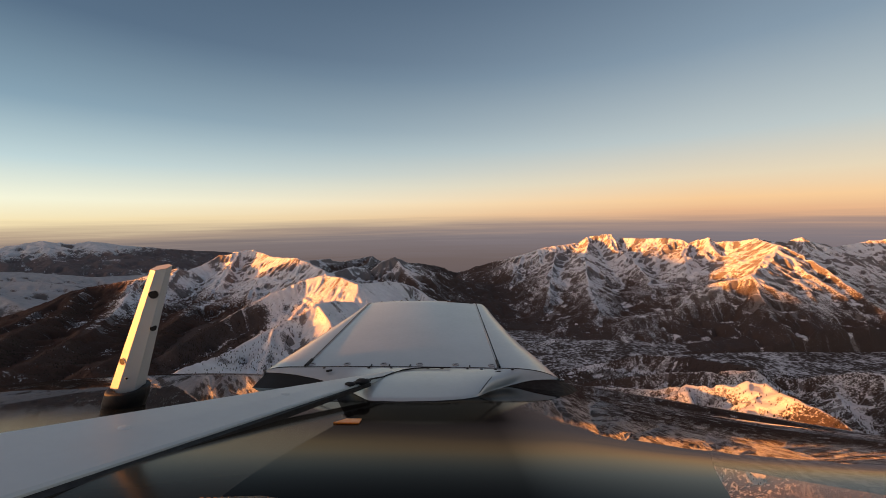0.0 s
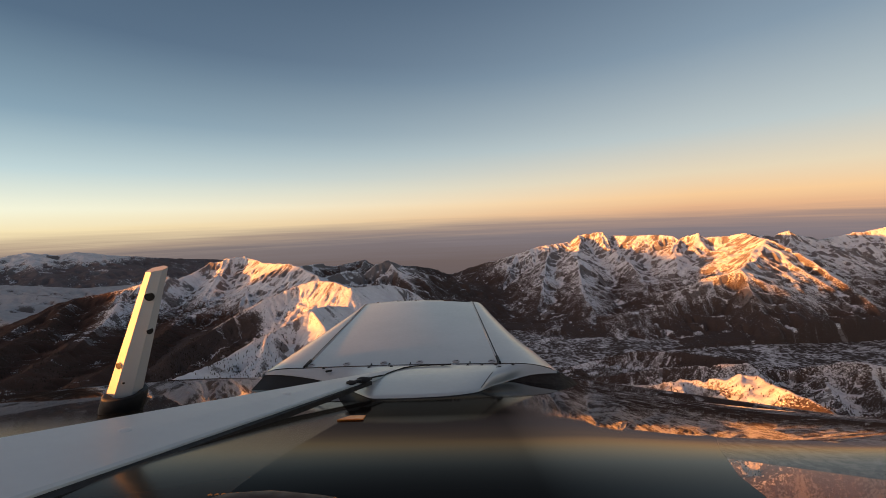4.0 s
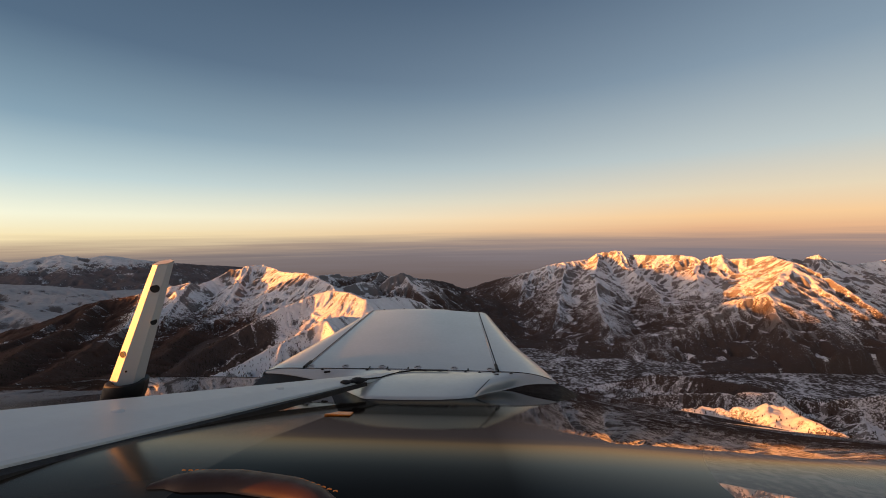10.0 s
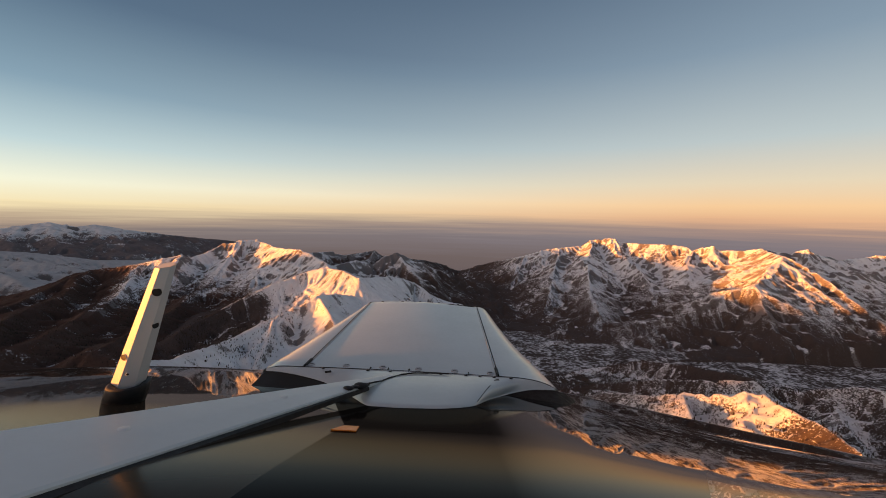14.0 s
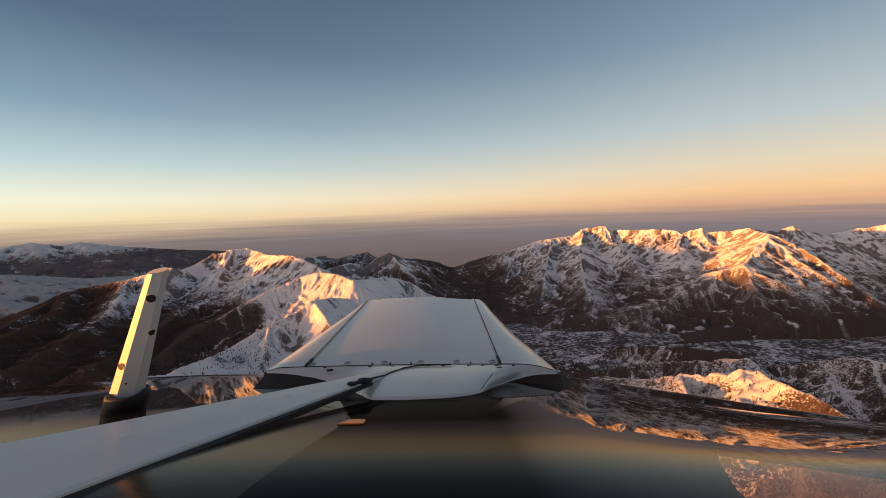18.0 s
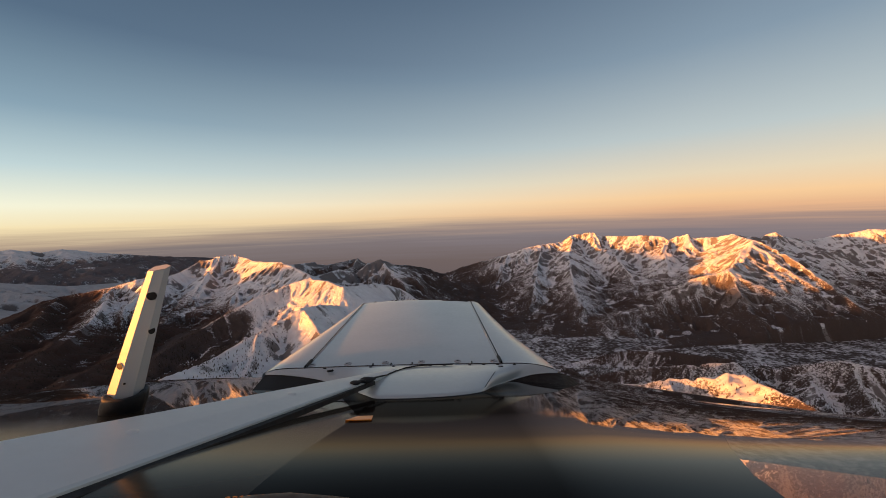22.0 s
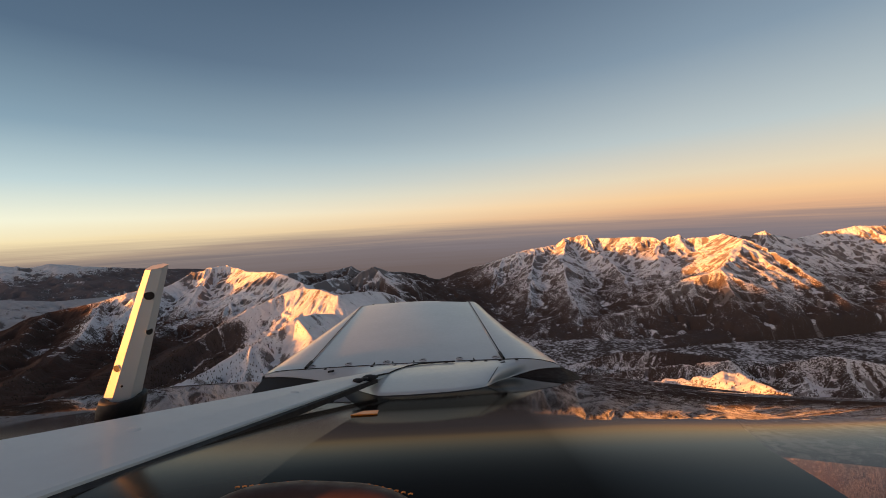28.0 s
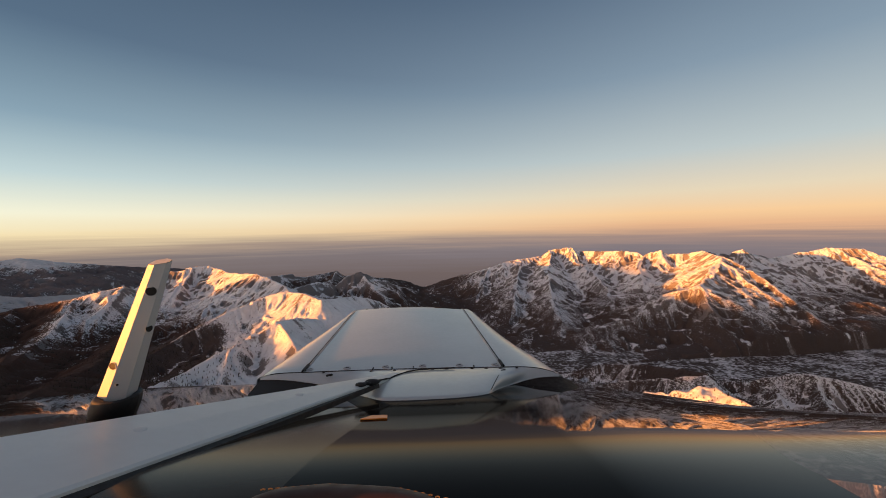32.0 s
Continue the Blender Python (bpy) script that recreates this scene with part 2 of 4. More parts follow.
NEAR_BLACK = paint_material("near_black_details", (0.02, 0.018, 0.016), 0.8, 0.0)


def glass_material():
    m, n, b = material("clear_acrylic")
    n.tree.nodes.remove(b)
    y = n.add("ShaderNodeSeparateXYZ", {0: n.add("ShaderNodeTexCoord").outputs["Object"]}).outputs[1]
    clear = n.add("ShaderNodeBsdfTransparent", {0: n.mix(n.span(y, 0.82, 0.62), (0.12, 0.10, 0.08, 1), (0.60, 0.52, 0.42, 1))})
    gloss = n.add("ShaderNodeBsdfGlossy", {0: (1, 1, 1, 1), "Roughness": 0.03})
    f = n.add("ShaderNodeFresnel", {0: 1.48})
    s = n.add("ShaderNodeMixShader", {0: f.outputs[0], 1: clear.outputs[0], 2: gloss.outputs[0]})
    out = [k for k in n.tree.nodes if k.bl_idname == "ShaderNodeOutputMaterial"][0]
    n.tree.links.new(s.outputs[0], out.inputs[0])
    return m


GLASS = glass_material()


# ---- building helpers ----
def mesh_object(name, verts, faces, mat, smooth=True, parent=None):
    me = bpy.data.meshes.new(name)
    me.from_pydata([tuple(v) for v in verts], [], faces)
    me.materials.append(mat)
    if smooth:
        me.shade_smooth()
    me.update()
    ob = new(name, me)
    if parent:
        ob.parent = parent
    return ob


def part(name, bm, mat, parent, label="", smooth=False):
    """One bmesh as one mesh object under a thing or a part."""
    me = bpy.data.meshes.new(name)
    bmesh.ops.recalc_face_normals(bm, faces=bm.faces)
    bm.to_mesh(me)
    bm.free()
    me.materials.append(mat)
    if smooth:
        me.shade_smooth()
    ob = new(name, me)
    ob.parent = parent
    if label:
        ob["label"] = label
    return ob


# ---- terrain ----
def lattice(ix, iy, seed):
    h = (ix.astype(np.int64) * 374761393 + iy.astype(np.int64) * 668265263 + seed * 974634777) & 0xFFFFFFFF
    h = ((h ^ (h >> 13)) * 1274126177) & 0xFFFFFFFF
    return ((h ^ (h >> 16)) & 0xFFFF) / 65535.0


def vnoise(x, y, seed=0):
    ix, iy = np.floor(x), np.floor(y)
    fx, fy = x - ix, y - iy
    fx, fy = fx * fx * fx * (fx * (fx * 6 - 15) + 10), fy * fy * fy * (fy * (fy * 6 - 15) + 10)
    a, b = lattice(ix, iy, seed), lattice(ix + 1, iy, seed)
    c, d = lattice(ix, iy + 1, seed), lattice(ix + 1, iy + 1, seed)
    return (a + (b - a) * fx) * (1 - fy) + (c + (d - c) * fx) * fy


def fbm(x, y, octaves, seed=0, ridged=False):
    out, amp, tot = 0.0, 1.0, 0.0
    for k in range(octaves):
        v = vnoise(x * 2 ** k + 17.3 * k, y * 2 ** k - 9.1 * k, seed + k)
        out = out + amp * ((1 - np.abs(2 * v - 1)) if ridged else v)
        tot += amp
        amp *= 0.5
    return out / tot


def smooth(v):
    v = np.clip(v, 0, 1)
    return v * v * (3 - 2 * v)


def valley_floor(X, Y):
    """Height of the ground between the mountains: a high valley that falls away to the plain."""
    return -20 + 140 * smooth(1 - (Y - 500) / 2200) + 55 * smooth(-X / 500) * smooth(1 - (Y - 600) / 1000)


def blur(A, times=1):
    for _ in range(times):
        p = np.pad(A, 1, mode="edge")
        A = (p[:-2, 1:-1] + 2 * p[1:-1, 1:-1] + p[2:, 1:-1]) / 4
        p = np.pad(A, 1, mode="edge")
        A = (p[1:-1, :-2] + 2 * p[1:-1, 1:-1] + p[1:-1, 2:]) / 4
    return A


def erode(Z, step, drops, seed, batches=6, life=70, bite=0.5):
    """Rain that runs down the slopes and cuts branching gullies. Returns the new heights and how much water passed each spot."""
    rng = np.random.default_rng(seed)
    ny, nx = Z.shape
    H, flow = Z / step, np.zeros(Z.size)
    for _ in range(batches):
        x, y = rng.uniform(1, nx - 3, drops), rng.uniform(1, ny - 3, drops)
        dx, dy = np.zeros(drops), np.zeros(drops)
        speed, load, water = np.ones(drops), np.zeros(drops), np.ones(drops)
        change = np.zeros(Z.size)
        flat = H.ravel()
        for _ in range(life):
            ix, iy = x.astype(int), y.astype(int)
            u, v, i = x - ix, y - iy, iy * nx + ix
            a, b, c, d = flat[i], flat[i + 1], flat[i + nx], flat[i + nx + 1]
            gx, gy = (b - a) * (1 - v) + (d - c) * v, (c - a) * (1 - u) + (d - b) * u
            h = a * (1 - u) * (1 - v) + b * u * (1 - v) + c * (1 - u) * v + d * u * v
            dx, dy = dx * 0.25 - gx * 0.75, dy * 0.25 - gy * 0.75
            n = np.hypot(dx, dy) + 1e-9
            dx, dy = dx / n, dy / n
            x, y = np.clip(x + dx, 1, nx - 3), np.clip(y + dy, 1, ny - 3)
            jx, jy = x.astype(int), y.astype(int)
            p, q, j = x - jx, y - jy, jy * nx + jx
            fall = h - (flat[j] * (1 - p) * (1 - q) + flat[j + 1] * p * (1 - q) + flat[j + nx] * (1 - p) * q + flat[j + nx + 1] * p * q)
            room = np.maximum(fall, 0.01) * speed * water * 3.0 - load
            dig = np.where(fall < 0, -np.minimum(load, -fall), np.where(room < 0, 0.2 * room, np.minimum(0.25 * room, fall)))
            load += dig
            dig *= bite
            for k, w in ((i, (1 - u) * (1 - v)), (i + 1, u * (1 - v)), (i + nx, (1 - u) * v), (i + nx + 1, u * v)):
                change -= np.bincount(k, dig * w, Z.size)
            flow += np.bincount(i, water, Z.size)
            speed = np.sqrt(np.maximum(speed * speed + fall, 0.05))
            water *= 0.985
        H = H + blur(np.clip(change.reshape(Z.shape), -2.2, 1.2), 1)
    return H * step, flow.reshape(Z.shape)


def fall_lines(Z, seed, reach=16):
    """Streaks that run straight down the slopes, as rock ribs and snow runnels do; about -2 to 2."""
    rng = np.random.default_rng(seed)
    ny, nx = Z.shape
    gy, gx = np.gradient(blur(Z, 4))
    n = np.hypot(gx, gy) + 1e-9
    gx, gy = gx / n, gy / n
    grain = rng.standard_normal(Z.shape)
    grain = grain + 1.6 * blur(rng.standard_normal(Z.shape), 2) * 3
    total = np.zeros(Z.shape)
    for sign in (-1, 1):
        x, y = np.meshgrid(np.arange(nx, dtype=float), np.arange(ny, dtype=float))
        for _ in range(reach):
            i, j = np.clip(np.rint(y), 0, ny - 1).astype(int), np.clip(np.rint(x), 0, nx - 1).astype(int)
            total += grain[i, j]
            x, y = x + sign * gx[i, j], y + sign * gy[i, j]
    return total / total.std()


def massif_height(X, Y, ridges, seed, steep=0.55, lift=0.0, wild=1.0, twist=90.0):
    """Height of a massif from its ridge lines: flanks fall away from each ridge into the valley floor."""
    wx = X + twist * (fbm(X / 130, Y / 130, 4, seed) - 0.5)
    wy = Y + twist * (fbm(X / 130, Y / 130, 4, seed + 40) - 0.5)
    base = valley_floor(X, Y) + lift
    H, near_any = base - 40.0, np.full(X.shape, 1e9)
    for key, line in ridges.items():
        spur = "spur" in key or "rib" in key
        best, top = np.full(X.shape, 1e9), np.zeros(X.shape)
        for (x0, y0, z0), (x1, y1, z1) in zip(line, line[1:]):
            dx, dy = x1 - x0, y1 - y0
            ll = dx * dx + dy * dy
            exact = np.clip(((X - x0) * dx + (Y - y0) * dy) / ll, 0, 1)
            d0 = np.hypot(X - x0 - exact * dx, Y - y0 - exact * dy)
            s = np.clip(((wx - x0) * dx + (wy - y0) * dy) / ll, 0, 1)
            d = np.hypot(wx - x0 - s * dx, wy - y0 - s * dy)
            w = smooth(d0 / (12 if spur else 130))
            d = d * w + d0 * (1 - w)
            near = d < best
            best = np.where(near, d, best)
            top = np.where(near, z0 + (z1 - z0) * s, top)
        near_any = np.minimum(near_any, best)
        rise = np.maximum(top - base, 4.0)
        u = best * steep / rise
        z = base + rise * np.exp(-1.05 * u - 0.10 * u * u) - 6.0 * np.clip(u - 1.5, 0, 8)
        H = np.maximum(H, z)
    away = np.clip(near_any / 70, 0.16, 1)
    H = H + wild * away * (26 * (fbm(X / 130, Y / 130, 5, seed + 90, True) - 0.62) + 4 * (fbm(X / 34, Y / 34, 3, seed + 120, True) - 0.6))
    return H


def sheet(name, xs, ys, Z, mat):
    """A height field as one mesh."""
    nx, ny = len(xs), len(ys)
    X, Y = np.meshgrid(xs, ys)
    co = np.stack([X, Y, Z], -1).reshape(-1, 3)
    i = (np.arange(ny - 1)[:, None] * nx + np.arange(nx - 1)[None]).reshape(-1)
    quads = np.stack([i, i + 1, i + nx + 1, i + nx], -1)
    me = bpy.data.meshes.new(name)
    me.vertices.add(len(co))
    me.vertices.foreach_set("co", co.astype(np.float32).ravel())
    me.loops.add(quads.size)
    me.loops.foreach_set("vertex_index", quads.astype(np.int32).ravel())
    me.polygons.add(len(quads))
    me.polygons.foreach_set("loop_start", np.arange(0, quads.size, 4, dtype=np.int32))
    me.update(calc_edges=True)
    me.materials.append(mat)
    me.shade_smooth()
    return new(name, me)


def massif(name, bounds, step, ridges, mat, seed, label, category="mountain", drops=26000, bite=0.6, tree_line=lambda X, Y: 200.0 + 0 * X, **kw):
    x0, x1, y0, y1 = bounds
    xs, ys = np.arange(x0, x1 + step, step), np.arange(y0, y1 + step, step)
    X, Y = np.meshgrid(xs, ys)
    Z = massif_height(X, Y, ridges, seed, **kw)
    Z, flow = erode(Z, step, drops, seed, bite=bite)
    Z = Z + 1.6 * (fbm(X / 9, Y / 9, 2, seed + 300, True) - 0.6)
    edge = np.minimum(np.minimum(X - x0, x1 - X), np.minimum(Y - y0, y1 - Y))
    Z = np.where(edge < 60, np.minimum(Z, -60 + (Z + 60) * np.clip(edge / 60, 0, 1)), Z)
    ob = sheet(name, xs, ys, Z, mat)
    wet = np.log1p(blur(flow, 1))
    wet = np.clip((wet - np.percentile(wet, 55)) / (np.percentile(wet, 99) - np.percentile(wet, 55)), 0, 1)
    rib = np.clip((Z - blur(Z, 14)) / 9.0, -1, 1)
    for key, A in (("gully", wet), ("rib", rib), ("tree_line", tree_line(X, Y)), ("streak", fall_lines(Z, seed + 5))):
        ob.data.attributes.new(key, "FLOAT", "POINT").data.foreach_set("value", A.astype(np.float32).ravel())
    tagged(ob, label, category)
    return xs, ys, Z


# Ridge lines, in metres.
LEFT = {}
LEFT["crest"] = [(-992, 770, 172), (-1026, 859, 176), (-1050, 956, 181), (-1074, 1053, 197), (-1097, 1146, 212), (-1111, 1217, 221), (-1059, 1237, 228), (-982, 1251, 241), (-924, 1272, 259), (-877, 1306, 268), (-865, 1336, 256), (-863, 1409, 264), (-835, 1476, 297), (-782, 1483, 309), (-721, 1514, 313), (-674, 1490, 303), (-590, 1395, 294), (-510, 1298, 300), (-456, 1254, 300), (-399, 1210, 291), (-318, 1106, 272)]
SLOPES = {}
SLOPES["dome"] = [(-318, 1106, 272), (-261, 915, 289), (-215, 885, 287), (-175, 861, 276), (-117, 960, 264), (-54, 1023, 240), (-7, 977, 206)]
SLOPES["dome_west"] = [(-261, 915, 289), (-310, 908, 279), (-337, 886, 268), (-374, 847, 258), (-402, 809, 243), (-425, 770, 228), (-445, 706, 213), (-451, 651, 207)]
SLOPES["near_hill"] = [(-309, 375, 264), (-309, 433, 245), (-312, 491, 236), (-310, 527, 230), (-310, 573, 226), (-284, 636, 237), (-258, 672, 250), (-225, 700, 265), (-203, 736, 262), (-172, 803, 242), (-156, 851, 258)]
SLOPES["near_spur"] = [(-218, 702, 263), (-181, 643, 248), (-154, 592, 232), (-131, 526, 213)]
SLOPES["near_spur_west"] = [(-276, 640, 239), (-258, 574, 222), (-245, 507, 213)]
LEFT["peak_spur"] = [(-877, 1306, 268), (-831, 1186, 239), (-803, 1104, 217), (-742, 992, 189)]
LEFT["crest_spur"] = [(-590, 1395, 294), (-578, 1331, 259), (-554, 1184, 237), (-534, 1078, 217)]
LEFT["crest_spur_west"] = [(-782, 1483, 309), (-752, 1381, 262), (-713, 1235, 223), (-677, 1110, 195)]
LEFT["dark_spur"] = [(-1111, 1217, 221), (-973, 982, 201), (-873, 792, 198), (-797, 665, 203), (-716, 539, 212)]
LEFT["dark_spur_low"] = [(-982, 1251, 241), (-828, 1006, 210), (-689, 749, 206), (-623, 587, 216), (-582, 483, 227)]
LEFT["forest_spur"] = [(-677, 1110, 195), (-600, 870, 197), (-533, 666, 203), (-484, 522, 217)]
MIDDLE = {}
MIDDLE["back"] = [(-611, 1684, 244), (-572, 1803, 239), (-522, 1921, 233), (-471, 1974, 212), (-402, 2051, 219), (-342, 2104, 226), (-288, 2169, 193), (-205, 2278, 174), (-72, 2443, 137), (81, 2578, 93), (199, 2686, 37)]
MIDDLE["front"] = [(-349, 1179, 258), (-288, 1360, 258), (-242, 1388, 246), (-193, 1419, 270), (-143, 1446, 282), (-95, 1508, 255), (-46, 1546, 219), (26, 1621, 170), (87, 1611, 123), (125, 1476, 79)]
MIDDLE["rib"] = [(-143, 1446, 282), (-88, 1304, 235), (-35, 1159, 202), (32, 1048, 162)]
MIDDLE["rib_west"] = [(-342, 2104, 226), (-330, 1818, 208), (-337, 1591, 206)]
RIGHT = {}
RIGHT["crest"] = [(139, 2806, 3), (199, 2686, 41), (276, 2564, 89), (361, 2356, 141), (443, 2144, 198), (492, 2012, 230), (553, 1957, 261), (666, 1986, 273), (802, 2023, 285), (862, 2021, 316), (908, 2002, 323), (958, 1979, 332), (999, 1957, 312), (1048, 1885, 313), (1132, 1790, 320), (1178, 1735, 312), (1193, 1699, 296), (1230, 1674, 315), (1253, 1647, 324), (1291, 1627, 305)]
RIGHT["crest_east"] = [(1291, 1627, 305), (1343, 1585, 310), (1384, 1558, 324), (1423, 1540, 313), (1494, 1528, 306), (1540, 1512, 328), (1595, 1511, 307), (1699, 1544, 280), (1807, 1574, 291), (1892, 1568, 306), (1996, 1535, 326), (2134, 1482, 319)]
RIGHT["pyramid"] = [(1384, 1558, 324), (1274, 1378, 318), (1177, 1236, 320), (1172, 1139, 282), (1166, 1051, 245), (1135, 959, 214), (1086, 851, 182)]
RIGHT["pyramid_spur"] = [(1177, 1236, 320), (1049, 1119, 285), (903, 1030, 252), (818, 1017, 226), (701, 1006, 180), (595, 995, 152), (475, 973, 134), (323, 947, 102), (240, 910, 83)]
RIGHT["pyramid_rib"] = [(1177, 1236, 320), (1064, 1073, 257), (967, 932, 206), (906, 837, 161)]
RIGHT["pyramid_rib_west"] = [(903, 1030, 252), (851, 932, 206), (808, 852, 171)]
RIGHT["peak_spur"] = [(958, 1979, 332), (908, 1775, 265), (878, 1607, 235), (826, 1398, 190), (763, 1193, 158)]
RIGHT["chute_spur"] = [(862, 2021, 316), (683, 1655, 239), (555, 1308, 186), (485, 1065, 154)]
RIGHT["west_spur"] = [(666, 1986, 273), (527, 1623, 206), (420, 1332, 162), (338, 1151, 107), (279, 1029, 76)]
RIGHT["far_west_spur"] = [(492, 2012, 230), (387, 1739, 165), (292, 1520, 103), (246, 1330, 60)]
RIGHT["saddle_spur"] = [(1193, 1699, 296), (1039, 1509, 252), (915, 1295, 206)]
RIGHT["valley_spur"] = [(361, 2356, 141), (278, 2055, 88), (231, 1829, 54)]
NEAR = {}
NEAR["foot"] = [(242, 506, 181), (275, 460, 199), (292, 442, 210), (301, 427, 219), (318, 404, 224), (337, 391, 231), (355, 380, 239), (343, 349, 245), (341, 321, 247), (336, 297, 250), (320, 253, 254)]
NEAR["foot_rib"] = [(301, 427, 219), (272, 370, 223), (250, 331, 221)]
NEAR["foot_rib_east"] = [(355, 380, 239), (310, 335, 230), (263, 290, 216)]
NEAR["low"] = [(189, 673, 121), (266, 716, 121), (352, 728, 128), (421, 722, 144), (481, 664, 159), (502, 599, 172), (501, 551, 188)]
NEAR["low_front"] = [(226, 602, 143), (307, 595, 155), (372, 565, 174), (414, 516, 192), (449, 492, 205)]
NEAR["east"] = [(462, 507, 190), (504, 485, 196), (524, 471, 206), (537, 449, 220), (546, 429, 224), (567, 418, 221), (602, 403, 214), (642, 388, 204)]
NEAR["east_rib"] = [(524, 471, 204), (477, 403, 196), (445, 347, 190)]
NEAR["east_rib_far"] = [(546, 429, 218), (492, 363, 204), (457, 309, 194)]
FAR = {}
FAR["skyline"] = [(-3693, 2738, 245), (-3411, 2775, 258), (-3266, 2793, 268), (-3128, 2798, 250), (-3080, 2852, 268), (-3043, 2891, 283), (-2992, 2945, 306), (-2957, 2979, 282), (-2918, 3018, 289), (-2878, 3055, 268), (-2793, 3134, 287), (-2757, 3243, 243), (-2689, 3373, 189), (-2608, 3533, 139), (-2509, 3698, 102), (-2383, 3872, 74)]
FAR["spur"] = [(-2992, 2945, 306), (-2689, 2678, 224), (-2458, 2480, 182)]
FAR["spur_west"] = [(-3128, 2798, 250), (-2764, 2450, 201), (-2525, 2264, 170)]
FAR["spur_east"] = [(-2793, 3134, 287), (-2482, 2868, 194), (-2199, 2577, 131)]
HILLS = {}
HILLS["crest"] = [(-2150, 1622, 223), (-2026, 1678, 200), (-1930, 1725, 174), (-1798, 1747, 162), (-1660, 1766, 137), (-1541, 1811, 98)]
HILLS["front"] = [(-1735, 1331, 177), (-1609, 1362, 191), (-1536, 1351, 176), (-1434, 1310, 159), (-1331, 1266, 128)]
HILLS["back"] = [(-2448, 1891, 213), (-2229, 2052, 174), (-1968, 2243, 114), (-1735, 2547, 85)]
# Unseen ridge off to the side, added and shaped to throw the mountains' shade.
SHADE_RIDGE = {"crest": [(-4850, y, h) for y, h in ((3400, 430), (2000, 450), (900, 470), (250, 475), (100, 455), (-33, 398), (-90, 396), (-150, 362), (-250, 362), (-310, 405), (-416, 460), (-527, 455), (-670, 440), (-746, 425), (-790, 384), (-915, 380), (-957, 400),
                   (-1000, 392), (-1050, 388), (-1100, 405), (-1140, 424), (-1217, 402), (-1462, 396), (-1555, 392), (-1600, 362), (-2600, 360))]}

left_field = massif("mountain", (-1500, 160, 300, 1800), 3.4, LEFT, SNOW_LEFT, 11, "snow-covered mountain massif with rocky peaks and dark forested lower slopes",
                    tree_line=lambda X, Y: 118 + 78 * smooth((-270 - X) / 170) + 42 * smooth((-860 - X) / 140) + 52 * smooth((980 - Y) / 200) * smooth((-400 - X) / 90), steep=0.62)
slope_field = massif("hill", (-620, 160, 320, 1250), 2.6, SLOPES, SNOW_SLOPE, 13, "smooth snow-covered hills below the high crest with trees at their foot", "hill",
                     tree_line=lambda X, Y: 130 + 110 * smooth((-275 - X) / 110), steep=0.66, wild=0.3, twist=60.0, bite=0.3, drops=14000)
massif("mountain", (-900, 420, 1000, 2950), 5.0, MIDDLE, SNOW_MID, 23, "distant snowy rock ridge above a shaded valley", steep=0.5, tree_line=lambda X, Y: 215.0 + 0 * X)
massif("mountain", (100, 2350, 740, 2950), 4.0, RIGHT, SNOW_RIGHT, 37, "long snowy mountain range with sunlit crest and gullied forest flanks", drops=40000, bite=0.75,
                     tree_line=lambda X, Y: 180 + 50 * smooth((X - 550) / 350) * smooth((1350 - Y) / 300))
near_field = massif("hill", (130, 760, 200, 850), 2.0, NEAR, SNOW_NEAR, 51, "low snowy foothills dotted with dark conifers", "hill", steep=0.7, wild=0.4, twist=50.0, drops=14000, lift=-15.0, tree_line=lambda X, Y: 190 + np.maximum(30 * smooth((X - 420) / 60), 100 * smooth((350 - Y) / 70)))
massif("mountain", (-5500, -4200, -3600, 4200), 16.0, SHADE_RIDGE, SNOW_FAR, 83, "unseen snowy ridge added to cast shade on the range", drops=4000, wild=0.1)
massif("hill", (-2700, -1050, 900, 2800), 7.0, HILLS, SNOW_HILLS, 71, "rolling bare hills with shade put into the snow's grey", "hill", steep=0.25, wild=0.8, drops=12000, tree_line=lambda X, Y: 60.0 + 0 * X)
massif("mountain", (-4000, -1900, 2000, 4200), 9.0, FAR, SNOW_FAR, 67, "distant snow-topped range with forest skirts, haze put into its colours", steep=0.22, drops=14000, tree_line=lambda X, Y: 215.0 + 0 * X)


def build_ground():
    xs = np.concatenate([np.linspace(-9000, -2600, 30)[:-1], np.linspace(-2600, 3000, 190), np.linspace(3000, 9000, 30)[1:]])
    ys = np.concatenate([np.linspace(-9000, -1500, 30)[:-1], np.linspace(-1500, 3200, 160), np.linspace(3200, 9000, 40)[1:]])
    X, Y = np.meshgrid(xs, ys)
    fall = np.clip(Y - 2650, 0, None) + np.clip(-X - 3900, 0, None)
    Z = valley_floor(X, Y) - 4 - 0.17 * fall + 22 * (fbm(X / 400, Y / 400, 4, 5) - 0.5)
    hole = np.hypot(X, Y) < 200
    Z = np.where(hole, np.minimum(Z, 150), Z)
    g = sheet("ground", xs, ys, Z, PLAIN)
    tagged(g, "wide plain with haze in its colour and valley floor reaching the horizon", "ground", kind="structure")


build_ground()

